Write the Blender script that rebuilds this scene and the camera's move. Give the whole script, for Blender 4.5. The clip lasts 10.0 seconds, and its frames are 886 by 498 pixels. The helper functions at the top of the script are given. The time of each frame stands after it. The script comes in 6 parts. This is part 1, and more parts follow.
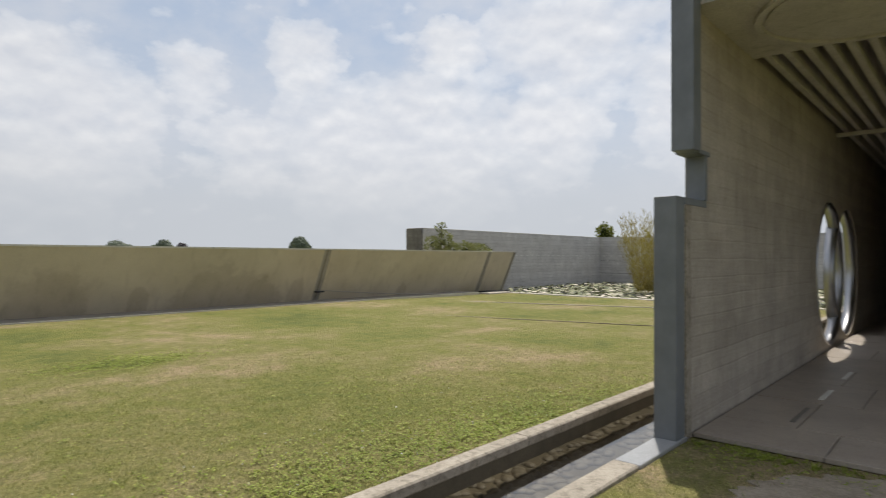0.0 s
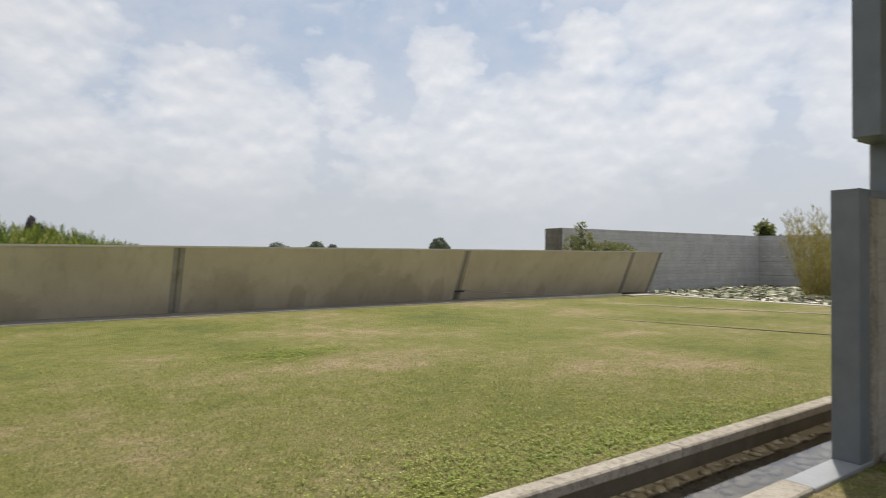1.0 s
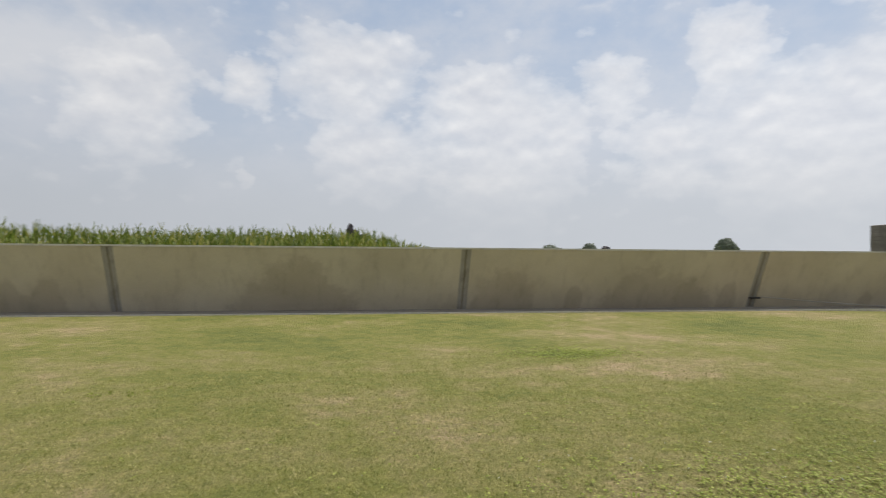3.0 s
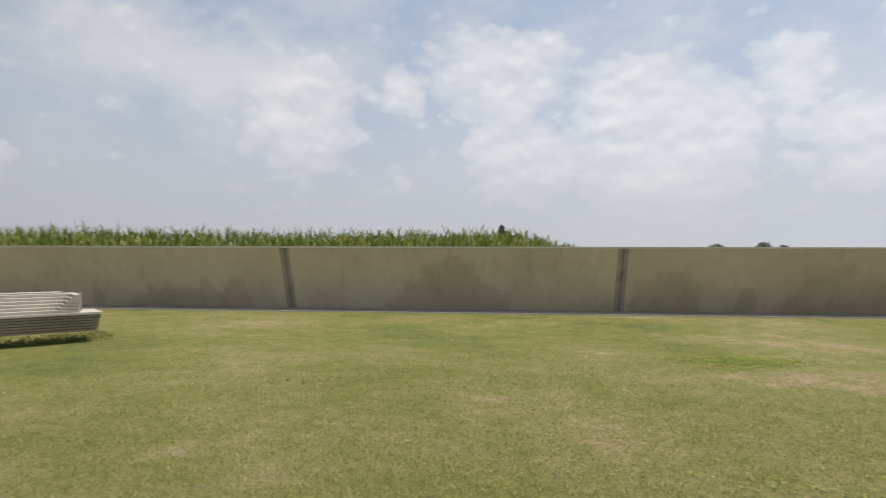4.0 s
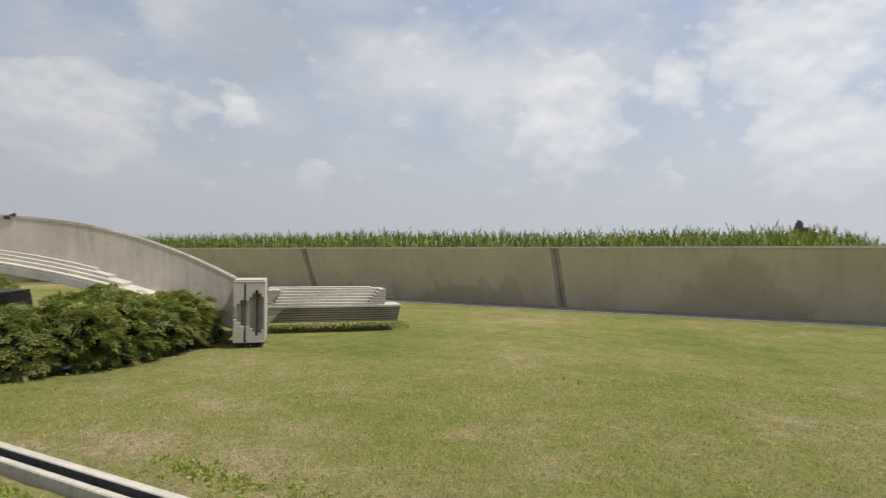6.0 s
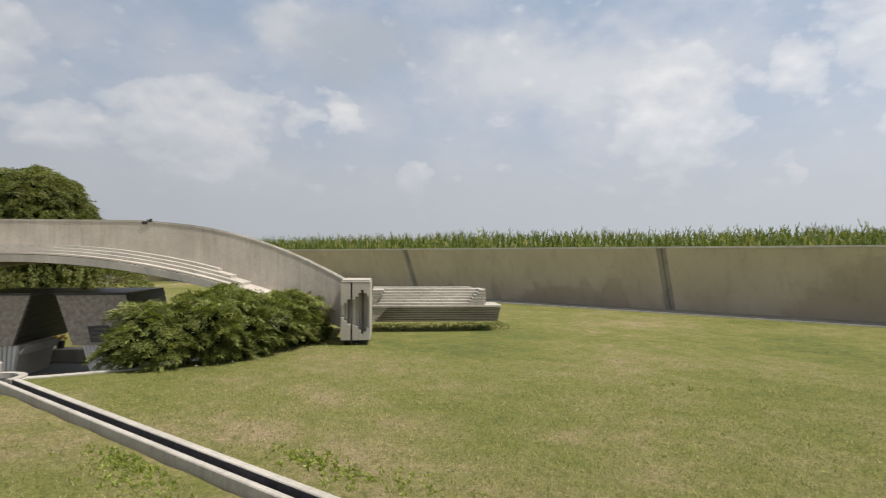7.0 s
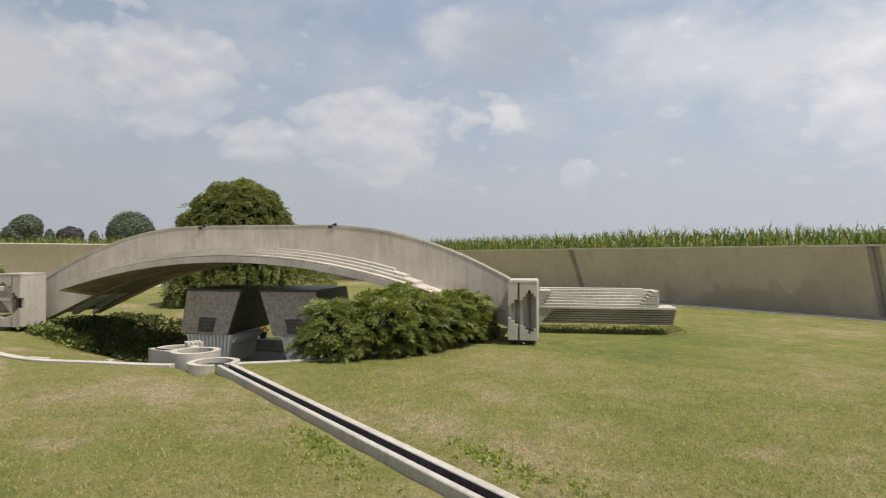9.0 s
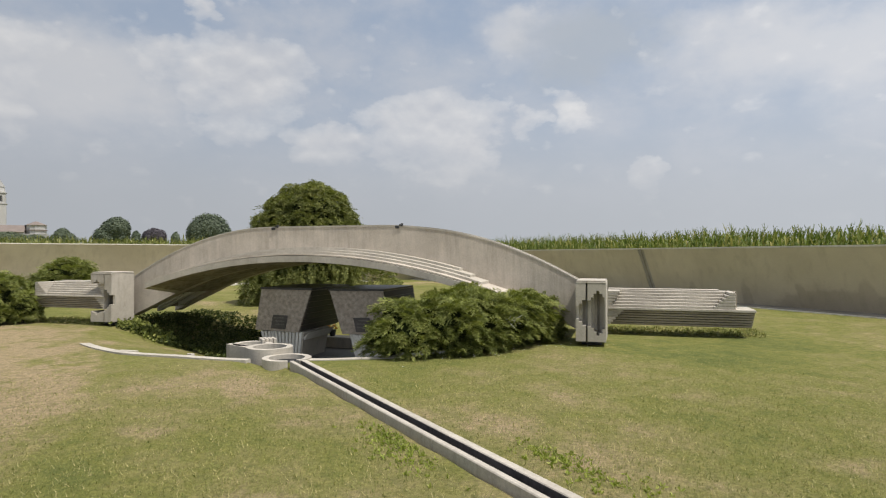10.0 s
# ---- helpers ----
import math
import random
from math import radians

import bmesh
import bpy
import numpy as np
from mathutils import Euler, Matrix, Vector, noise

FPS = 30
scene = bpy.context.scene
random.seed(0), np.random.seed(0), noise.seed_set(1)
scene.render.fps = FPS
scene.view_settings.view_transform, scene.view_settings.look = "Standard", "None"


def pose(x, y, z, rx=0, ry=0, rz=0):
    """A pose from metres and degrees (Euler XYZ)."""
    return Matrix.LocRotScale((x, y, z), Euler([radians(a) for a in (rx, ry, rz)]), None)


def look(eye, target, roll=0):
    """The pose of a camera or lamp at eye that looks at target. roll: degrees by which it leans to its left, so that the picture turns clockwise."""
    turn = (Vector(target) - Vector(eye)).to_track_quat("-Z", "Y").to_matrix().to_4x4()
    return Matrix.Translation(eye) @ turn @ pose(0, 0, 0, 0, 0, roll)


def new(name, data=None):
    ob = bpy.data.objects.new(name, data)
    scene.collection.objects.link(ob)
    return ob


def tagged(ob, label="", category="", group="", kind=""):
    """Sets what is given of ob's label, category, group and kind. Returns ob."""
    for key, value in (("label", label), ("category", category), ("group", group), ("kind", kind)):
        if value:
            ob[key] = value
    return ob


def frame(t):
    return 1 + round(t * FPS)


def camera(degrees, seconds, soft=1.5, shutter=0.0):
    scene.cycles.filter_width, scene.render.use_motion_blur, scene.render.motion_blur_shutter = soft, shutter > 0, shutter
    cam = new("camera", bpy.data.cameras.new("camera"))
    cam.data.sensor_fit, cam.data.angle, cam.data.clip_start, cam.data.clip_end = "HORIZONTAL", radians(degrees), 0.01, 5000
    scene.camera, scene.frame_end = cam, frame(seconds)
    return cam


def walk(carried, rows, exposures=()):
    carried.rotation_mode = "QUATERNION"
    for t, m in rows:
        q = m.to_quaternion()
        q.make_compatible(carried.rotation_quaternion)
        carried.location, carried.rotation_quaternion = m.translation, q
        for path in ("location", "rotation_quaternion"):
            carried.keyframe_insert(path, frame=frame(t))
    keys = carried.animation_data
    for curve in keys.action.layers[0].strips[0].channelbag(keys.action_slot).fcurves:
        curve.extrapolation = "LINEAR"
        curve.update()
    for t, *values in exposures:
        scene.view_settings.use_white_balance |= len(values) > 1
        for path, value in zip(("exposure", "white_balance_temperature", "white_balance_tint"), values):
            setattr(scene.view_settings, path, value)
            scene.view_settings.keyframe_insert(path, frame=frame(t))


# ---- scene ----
cam = camera(73.3, 10.0, soft=1.1, shutter=0.4)
PATH = [
    (0, (-0.169, -0.216, 1.526), (1.316, 1.123, 1.55), 0.2),
    (0.5, (-0.199, -0.195, 1.523), (1.121, 1.307, 1.547), 0.2),
    (1, (-0.222, -0.194, 1.522), (0.920, 1.448, 1.546), 0.2),
    (1.5, (-0.245, -0.188, 1.521), (0.713, 1.567, 1.545), 0.0),
    (2, (-0.270, -0.188, 1.521), (0.509, 1.654, 1.546), -0.0),
    (2.5, (-0.303, -0.185, 1.517), (0.247, 1.738, 1.542), 0.1),
    (3.8, (-0.340, -0.098, 1.474), (-0.420, 1.901, 1.502), 0.4),
    (4, (-0.347, -0.095, 1.472), (-0.536, 1.896, 1.5), 0.2),
    (4.5, (-0.368, -0.120, 1.474), (-0.813, 1.830, 1.501), 0.2),
    (5, (-0.391, -0.137, 1.478), (-1.053, 1.750, 1.505), 0.2),
    (5.5, (-0.415, -0.157, 1.481), (-1.269, 1.652, 1.506), 0.3),
    (7, (-0.436, -0.215, 1.485), (-1.724, 1.316, 1.509), 0.2),
    (7.5, (-0.449, -0.231, 1.485), (-1.847, 1.199, 1.509), 0.1),
    (8, (-0.452, -0.245, 1.488), (-1.942, 1.089, 1.511), 0.1),
    (8.5, (-0.456, -0.266, 1.492), (-2.035, 0.962, 1.514), 0.1),
    (9, (-0.456, -0.281, 1.493), (-2.107, 0.847, 1.516), 0.0),
    (9.5, (-0.455, -0.298, 1.489), (-2.172, 0.727, 1.513), 0.0),
    (10, (-0.467, -0.304, 1.488), (-2.230, 0.640, 1.511), 0.0),
]
walk(cam, [(t, look(eye, target, roll)) for t, eye, target, roll in PATH], ((0.0, -0.12), (2.5, -0.12), (4.5, -0.09), (7.0, -0.06), (10.0, -0.05)))

# ---- light ----
SUN_DIR = Vector((0.85, 0.45, 2.0)).normalized()
sun = new("sun", bpy.data.lights.new("sun", "SUN"))
sun.data.energy, sun.data.angle, sun.data.color = 4.8, radians(1.0), (1.0, 0.945, 0.87)
sun.matrix_world = look(SUN_DIR * 60, (0, 0, 0))


def node(tree, kind, inputs=None, **props):
    """A node with its properties and inputs set; an input may be a value or another node's socket."""
    n = tree.nodes.new(kind)
    for key, value in props.items():
        setattr(n, key, value)
    for key, value in (inputs or {}).items():
        if isinstance(value, bpy.types.NodeSocket):
            tree.links.new(value, n.inputs[key])
        else:
            n.inputs[key].default_value = value
    return n


def maths(tree, op, a, b=0.0, clamp=False):
    return node(tree, "ShaderNodeMath", {0: a, 1: b}, operation=op, use_clamp=clamp).outputs[0]


def ramp(tree, value, stops, smooth=False):
    n = node(tree, "ShaderNodeValToRGB", {0: value})
    e = n.color_ramp.elements
    n.color_ramp.interpolation = "EASE" if smooth else "LINEAR"
    while len(e) < len(stops):
        e.new(0.5)
    for el, (at, col) in zip(e, stops):
        el.position = at
        el.color = (*col, 1) if len(col) == 3 else col
    return n.outputs[0]


def mix(tree, fac, a, b, blend="MIX"):
    n = node(tree, "ShaderNodeMix", data_type="RGBA", blend_type=blend)
    for key, value in ((0, fac), (6, a), (7, b)):
        if isinstance(value, bpy.types.NodeSocket):
            tree.links.new(value, n.inputs[key])
        elif key == 0:
            n.inputs[0].default_value = value
        else:
            n.inputs[key].default_value = (*value, 1)
    return n.outputs[2]


# ---- sky with broken summer cloud ----
# cumulus heads: compass angle and height in degrees, half-width, half-height, cover
HEADS_EAST = [
    (-71.8, 16.3, 6.9, 4.1, 0.9), (-67.8, 13.0, 2.1, 1.3, 0.8), (-59.5, 20.9, 9.1, 3.2, 1.0), (-58.0, 12.6, 5.7, 2.8, 1.0),
    (-48.8, 20.2, 3.9, 1.7, 1.0), (-43.4, 11.9, 12.0, 5.2, 1.0), (-34.8, 19.1, 3.7, 2.3, 0.9), (-29.4, 10.7, 4.6, 2.4, 0.85),
    (-25.0, 16.7, 3.3, 1.8, 0.6), (-82.0, 15.0, 7.0, 4.0, 0.9),
]
HEADS_NORTH = [
    (-20.6, 11.7, 3.2, 3.1, 0.7), (-14.5, 12.6, 7.8, 4.8, 1.0), (-12.7, 15.4, 6.3, 2.9, 0.95), (-2.1, 10.4, 5.7, 2.4, 0.95),
    (0.0, 18.4, 7.0, 2.7, 1.0), (9.0, 7.5, 1.0, 0.6, 0.75), (9.3, 16.4, 2.6, 1.4, 0.8), (18.7, 14.4, 5.9, 3.3, 0.95),
    (43.0, 8.2, 1.7, 1.1, 0.7), (49.7, 14.0, 2.2, 1.1, 0.7), (54.0, 12.9, 1.7, 0.9, 0.6),
]
HEADS_WEST = [
    (61.2, 12.9, 5.0, 2.5, 1.0), (63.4, 13.3, 6.0, 2.4, 0.9), (66.7, 13.2, 2.4, 1.9, 0.8), (72.5, 11.1, 4.2, 1.2, 0.85),
    (80.5, 16.7, 6.2, 2.7, 1.0), (83.8, 21.3, 1.2, 0.6, 0.7), (86.6, 17.7, 3.2, 1.3, 0.7), (102.0, 16.0, 7.0, 3.0, 0.9),
]
# spread-out cloud with soft edges, and the thick grey deck, in the same terms
SOFT = [
    (-38.0, 6.6, 16.2, 2.1, 0.5), (-23.8, 22.3, 3.2, 0.9, 0.5), (-11.4, 7.5, 7.1, 1.5, 0.55), (16.3, 14.7, 4.9, 2.5, 0.7), (25.8, 8.7, 2.4, 0.8, 0.5),
    (28.5, 17.0, 16.0, 3.9, 0.95), (36.0, 19.4, 9.0, 2.6, 0.7), (48.9, 13.5, 3.3, 1.0, 0.6), (54.3, 22.1, 2.7, 1.2, 0.6), (55.3, 20.4, 3.2, 2.6, 0.6),
    (58.8, 10.2, 2.8, 1.6, 0.8), (93.7, 14.6, 11.3, 4.3, 0.95), (60.0, 8.0, 9.0, 1.2, 0.45),
]
DECK = [(47.5, 19.6, 7.8, 3.2, 1.0), (49.6, 17.8, 6.0, 2.9, 0.9)]


def build_sky():
    world = bpy.data.worlds.new("sky")
    scene.world = world
    world.use_nodes = True
    t = world.node_tree
    t.nodes.clear()
    sky = node(t, "ShaderNodeTexSky", sky_type="NISHITA", sun_disc=False, sun_elevation=math.asin(SUN_DIR.z),
               sun_rotation=math.atan2(SUN_DIR.x, SUN_DIR.y), air_density=1.0, dust_density=2.5, ozone_density=1.0)
    coord = node(t, "ShaderNodeTexCoord").outputs["Generated"]
    x, y, z = node(t, "ShaderNodeSeparateXYZ", {0: coord}).outputs
    # compass angle and height in degrees, bent a little by a billowing noise
    az = maths(t, "MULTIPLY", maths(t, "ARCTAN2", maths(t, "MULTIPLY", x, -1.0), y), 180 / math.pi)
    el = maths(t, "MULTIPLY", maths(t, "ARCSINE", z), 180 / math.pi)

    def vec(op, a, b, c=None, out=0):
        n = node(t, "ShaderNodeVectorMath", {0: a, 1: b}, operation=op)
        if c is not None:
            n.inputs[2].default_value = c
        return n.outputs[out]

    place = node(t, "ShaderNodeCombineXYZ", {0: az, 1: el, 2: 0.0}).outputs[0]
    flat = vec("MULTIPLY", place, (0.10, 0.15, 0.0))
    bend = node(t, "ShaderNodeTexNoise", {"Vector": flat, "Scale": 3.2, "Detail": 6.0, "Roughness": 0.55}).outputs["Color"]
    bent = vec("ADD", place, vec("MULTIPLY", vec("SUBTRACT", bend, (0.5, 0.5, 0.5)), (6.0, 3.2, 0.0)))
    lifted = vec("ADD", flat, (0.0, 0.11, 0.0))

    def billow(at):
        lump = node(t, "ShaderNodeTexVoronoi", {"Vector": at, "Scale": 4.2, "Smoothness": 0.7}, feature="SMOOTH_F1").outputs["Distance"]
        fluff = node(t, "ShaderNodeTexNoise", {"Vector": at, "Scale": 3.4, "Detail": 7.0, "Roughness": 0.52}).outputs[0]
        return maths(t, "SUBTRACT", fluff, maths(t, "MULTIPLY", lump, 0.38))

    here, above = billow(flat), billow(lifted)
    broad = node(t, "ShaderNodeTexNoise", {"Vector": flat, "Scale": 1.7, "Detail": 4.0, "Roughness": 0.5}).outputs[0]
    veil = node(t, "ShaderNodeTexNoise", {"Vector": flat, "Scale": 0.9, "Detail": 7.0, "Roughness": 0.6}).outputs[0]

    def cover(banks, below):
        total = 0.0
        for a, h, wa, wh, k in banks:
            # crisp crown above, long soft foot below
            u = vec("MULTIPLY_ADD", bent, (1 / wa, 1 / wh, 0.0), (-a / wa, -h / wh, 0.0))
            u = vec("MAXIMUM", u, vec("MULTIPLY", u, (1.0, -below, 0.0)))
            far = vec("LENGTH", u, (0.0, 0.0, 0.0), out=1)
            near = node(t, "ShaderNodeMath", {0: far, 1: -k, 2: 1.2 * k}, operation="MULTIPLY_ADD").outputs[0]
            total = near if isinstance(total, float) else node(t, "ShaderNodeMath", {0: total, 1: near, 2: 0.12}, operation="SMOOTH_MAX").outputs[0]
        return total

    total = cover(HEADS_EAST + HEADS_NORTH + HEADS_WEST, 0.42)
    # above the view the cover is left to the wide noise
    high = ramp(t, z, [(0.40, (0, 0, 0)), (0.55, (1, 1, 1))])
    total = maths(t, "MAXIMUM", total, maths(t, "MULTIPLY", high, maths(t, "SUBTRACT", maths(t, "MULTIPLY", veil, 2.4), 0.7)))
    field = maths(t, "ADD", total, maths(t, "MULTIPLY", maths(t, "SUBTRACT", here, 0.33), 0.9))
    heads = ramp(t, field, [(0.10, (0, 0, 0)), (0.26, (0.42, 0.42, 0.42)), (0.80, (1, 1, 1))])
    soft = ramp(t, maths(t, "ADD", cover(SOFT, 0.7), maths(t, "MULTIPLY", maths(t, "SUBTRACT", broad, 0.5), 1.3)), [(0.0, (0, 0, 0)), (0.95, (1, 1, 1))], smooth=True)
    thin = ramp(t, maths(t, "ADD", veil, maths(t, "MULTIPLY", total, 0.14)), [(0.34, (0, 0, 0)), (0.72, (1, 1, 1))], smooth=True)
    deck = ramp(t, maths(t, "ADD", cover(DECK, 1.0), maths(t, "MULTIPLY", maths(t, "SUBTRACT", broad, 0.5), 1.0)), [(0.0, (0, 0, 0)), (0.9, (1, 1, 1))], smooth=True)
    # cloud tone: the light comes from above, so crowns are bright and hollows and feet grey
    relief = maths(t, "MULTIPLY", maths(t, "SUBTRACT", here, above), 0.9)
    tone = maths(t, "ADD", maths(t, "ADD", 0.55, relief), maths(t, "MULTIPLY", maths(t, "SUBTRACT", broad, 0.5), 0.8))
    # thin rims glow, thick hearts are greyer
    tone = maths(t, "ADD", tone, maths(t, "MULTIPLY", maths(t, "SUBTRACT", 0.45, field), 0.28))
    bright = ramp(t, tone, [(0.15, (0.62, 0.64, 0.69)), (0.55, (0.755, 0.76, 0.78)), (1.0, (0.92, 0.91, 0.90))])
    clear = ramp(t, z, [(0.0, (0.54, 0.565, 0.60)), (0.10, (0.525, 0.565, 0.625)), (0.22, (0.475, 0.54, 0.64)), (0.40, (0.385, 0.475, 0.62))])
    haze = ramp(t, z, [(0.0, (1, 1, 1)), (0.40, (0.9, 0.9, 0.9)), (0.65, (0.35, 0.35, 0.35))], smooth=True)
    base = mix(t, 1.0, sky.outputs[0], (0.11, 0.11, 0.11), "MULTIPLY")
    hazed = mix(t, haze, base, clear)
    veiled = mix(t, maths(t, "MULTIPLY", thin, 0.72), hazed, (0.60, 0.625, 0.68))
    full = mix(t, maths(t, "MULTIPLY", soft, 0.68), veiled, (0.74, 0.74, 0.755))
    full = mix(t, maths(t, "MULTIPLY", deck, 0.78), full, (0.475, 0.52, 0.58))
    full = mix(t, maths(t, "MULTIPLY", heads, 0.74), full, bright)
    # low down everything melts into the summer haze
    low = ramp(t, z, [(0.03, (1, 1, 1)), (0.215, (0, 0, 0))], smooth=True)
    full = mix(t, maths(t, "MULTIPLY", low, 0.85), full, (0.505, 0.532, 0.57))
    # the sky is brighter on the sun's side
    side = maths(t, "ADD", maths(t, "MULTIPLY", x, SUN_DIR.x), maths(t, "MULTIPLY", y, SUN_DIR.y))
    glow = maths(t, "ADD", 1.02, maths(t, "MULTIPLY", side, 0.46))
    lit = mix(t, 1.0, full, node(t, "ShaderNodeCombineXYZ", {0: glow, 1: glow, 2: glow}).outputs[0], "MULTIPLY")
    bg = node(t, "ShaderNodeBackground", {"Color": lit, "Strength": 1.0})
    out = node(t, "ShaderNodeOutputWorld")
    t.links.new(bg.outputs[0], out.inputs[0])


build_sky()

# ---- materials ----


def material(name):
    m = bpy.data.materials.new(name)
    m.use_nodes = True
    t = m.node_tree
    t.nodes.clear()
    out = node(t, "ShaderNodeOutputMaterial")
    bsdf = node(t, "ShaderNodeBsdfPrincipled")
    t.links.new(bsdf.outputs[0], out.inputs[0])
    return m, t, bsdf


def wire(t, bsdf, color=None, rough=None, height=None, strength=0.3, distance=0.02, metal=0.0, spec=0.5):
    bsdf.inputs["Metallic"].default_value = metal
    bsdf.inputs["Specular IOR Level"].default_value = spec
    for key, value in (("Base Color", color), ("Roughness", rough)):
        if value is None:
            continue
        if isinstance(value, bpy.types.NodeSocket):
            t.links.new(value, bsdf.inputs[key])
        else:
            bsdf.inputs[key].default_value = (*value, 1) if key == "Base Color" else value
    if height is not None:
        b = node(t, "ShaderNodeBump", {"Height": height, "Strength": strength, "Distance": distance})
        t.links.new(b.outputs[0], bsdf.inputs["Normal"])


def noise_tex(t, vec, scale, detail=4.0, rough=0.55, distortion=0.0):
    return node(t, "ShaderNodeTexNoise", {"Vector": vec, "Scale": scale, "Detail": detail, "Roughness": rough, "Distortion": distortion}).outputs[0]


def scaled(t, vec, s):
    return node(t, "ShaderNodeMapping", {"Vector": vec, "Scale": s}).outputs[0]


def spun(t, vec, a=0.7, b=0.5, c=0.9):
    return node(t, "ShaderNodeMapping", {"Vector": vec, "Rotation": (a, b, c), "Location": (3.1, 7.7, 1.3)}).outputs[0]


def concrete(name, dark, light, stain=(0.5, 0.5, 0.5), boards=0.0, marks=0.45, stain_at=(0.52, 0.72), rough=0.85, streak=0.6, grit=0.5, pits=0.0, drips=0.0):
    """Cast concrete: cloudy tone, pores, rain streaks, and board marks boards metres high if given."""
    m, t, b = material(name)
    co = node(t, "ShaderNodeTexCoord").outputs["Object"]
    tilted = spun(t, co)
    cloud = noise_tex(t, tilted, 1.3, 6.0, 0.6)
    fine = noise_tex(t, tilted, 47.0, 5.0, 0.65)
    col = ramp(t, cloud, [(0.3, dark), (0.7, light)])
    col = mix(t, grit, col, ramp(t, fine, [(0.25, (0.62, 0.62, 0.60)), (0.75, (1.25, 1.25, 1.24))]), "MULTIPLY")
    runs = noise_tex(t, scaled(t, spun(t, co, 0.12, 0.07, 0.8), (3.1, 3.1, 0.6)), 1.3, 7.0, 0.72, 1.4)
    col = mix(t, maths(t, "MULTIPLY", ramp(t, runs, [(stain_at[0], (0, 0, 0)), (stain_at[1], (1, 1, 1))]), streak), col, mix(t, 1.0, col, stain, "MULTIPLY"))
    patch = noise_tex(t, tilted, 4.0, 6.0, 0.7)
    col = mix(t, 0.35, col, ramp(t, patch, [(0.3, (0.72, 0.71, 0.69)), (0.7, (1.2, 1.2, 1.19))]), "MULTIPLY")
    height = maths(t, "MULTIPLY", fine, 0.4)
    if drips:
        # narrow upright wash marks, some pale and some dark
        wash = noise_tex(t, scaled(t, spun(t, co, 0.03, 0.02, 0.3), (9.0, 9.0, 0.55)), 1.1, 5.0, 0.7)
        where = noise_tex(t, tilted, 0.8, 3.0)
        col = mix(t, maths(t, "MULTIPLY", ramp(t, where, [(0.35, (0.25, 0.25, 0.25)), (0.65, (1, 1, 1))]), drips), col, ramp(t, wash, [(0.30, (0.72, 0.71, 0.70)), (0.5, (1, 1, 1)), (0.70, (1.22, 1.22, 1.22))]), "MULTIPLY")
    if pits:
        hole = noise_tex(t, tilted, 16.0, 6.0, 0.75)
        col = mix(t, pits, col, ramp(t, hole, [(0.36, (0.35, 0.33, 0.30)), (0.52, (1.05, 1.05, 1.05))]), "MULTIPLY")
        height = maths(t, "ADD", height, hole)
    if boards:
        zz = maths(t, "ADD", node(t, "ShaderNodeSeparateXYZ", {0: co}).outputs[2], maths(t, "MULTIPLY", noise_tex(t, tilted, 0.7, 3.0), 0.05))
        k = maths(t, "DIVIDE", zz, boards)
        row = maths(t, "FLOOR", k)
        tone = node(t, "ShaderNodeTexWhiteNoise", {"W": row}, noise_dimensions="1D").outputs[0]
        col = mix(t, 0.5, col, ramp(t, tone, [(0, (0.88, 0.87, 0.86)), (1, (1.10, 1.10, 1.10))]), "MULTIPLY")
        seam = maths(t, "ABSOLUTE", maths(t, "SUBTRACT", maths(t, "FRACT", k), 0.5))
        line = ramp(t, seam, [(0.42, (1, 1, 1)), (0.5, (0, 0, 0))])
        grain = noise_tex(t, scaled(t, spun(t, co, 0, 0, 0.8), (1.1, 1.1, 33.0)), 1.3, 4.0)
        height = maths(t, "ADD", height, maths(t, "ADD", maths(t, "MULTIPLY", line, 0.7), maths(t, "MULTIPLY", grain, 0.6)))
        broken = ramp(t, noise_tex(t, tilted, 1.6, 3.0), [(0.42, (0, 0, 0)), (0.62, (1, 1, 1))])
        col = mix(t, maths(t, "MULTIPLY", broken, marks), col, ramp(t, line, [(0, (0.55, 0.54, 0.52)), (1, (1, 1, 1))]), "MULTIPLY")
        col = mix(t, 0.3, col, ramp(t, grain, [(0.3, (0.75, 0.75, 0.74)), (0.7, (1.2, 1.2, 1.2))]), "MULTIPLY")
    wire(t, b, col, rough, height, 0.5, 0.008)
    return m


def plain(name, a, c, scale=20.0, rough=0.6, metal=0.0, bump=0.2, dist=0.004, spec=0.5):
    m, t, b = material(name)
    co = node(t, "ShaderNodeTexCoord").outputs["Object"]
    n1, n2 = noise_tex(t, co, scale, 5.0), noise_tex(t, co, scale * 0.13, 3.0)
    col = ramp(t, maths(t, "ADD", maths(t, "MULTIPLY", n1, 0.5), maths(t, "MULTIPLY", n2, 0.5)), [(0.35, a), (0.65, c)])
    wire(t, b, col, rough, n1, bump, dist, metal, spec)
    return m


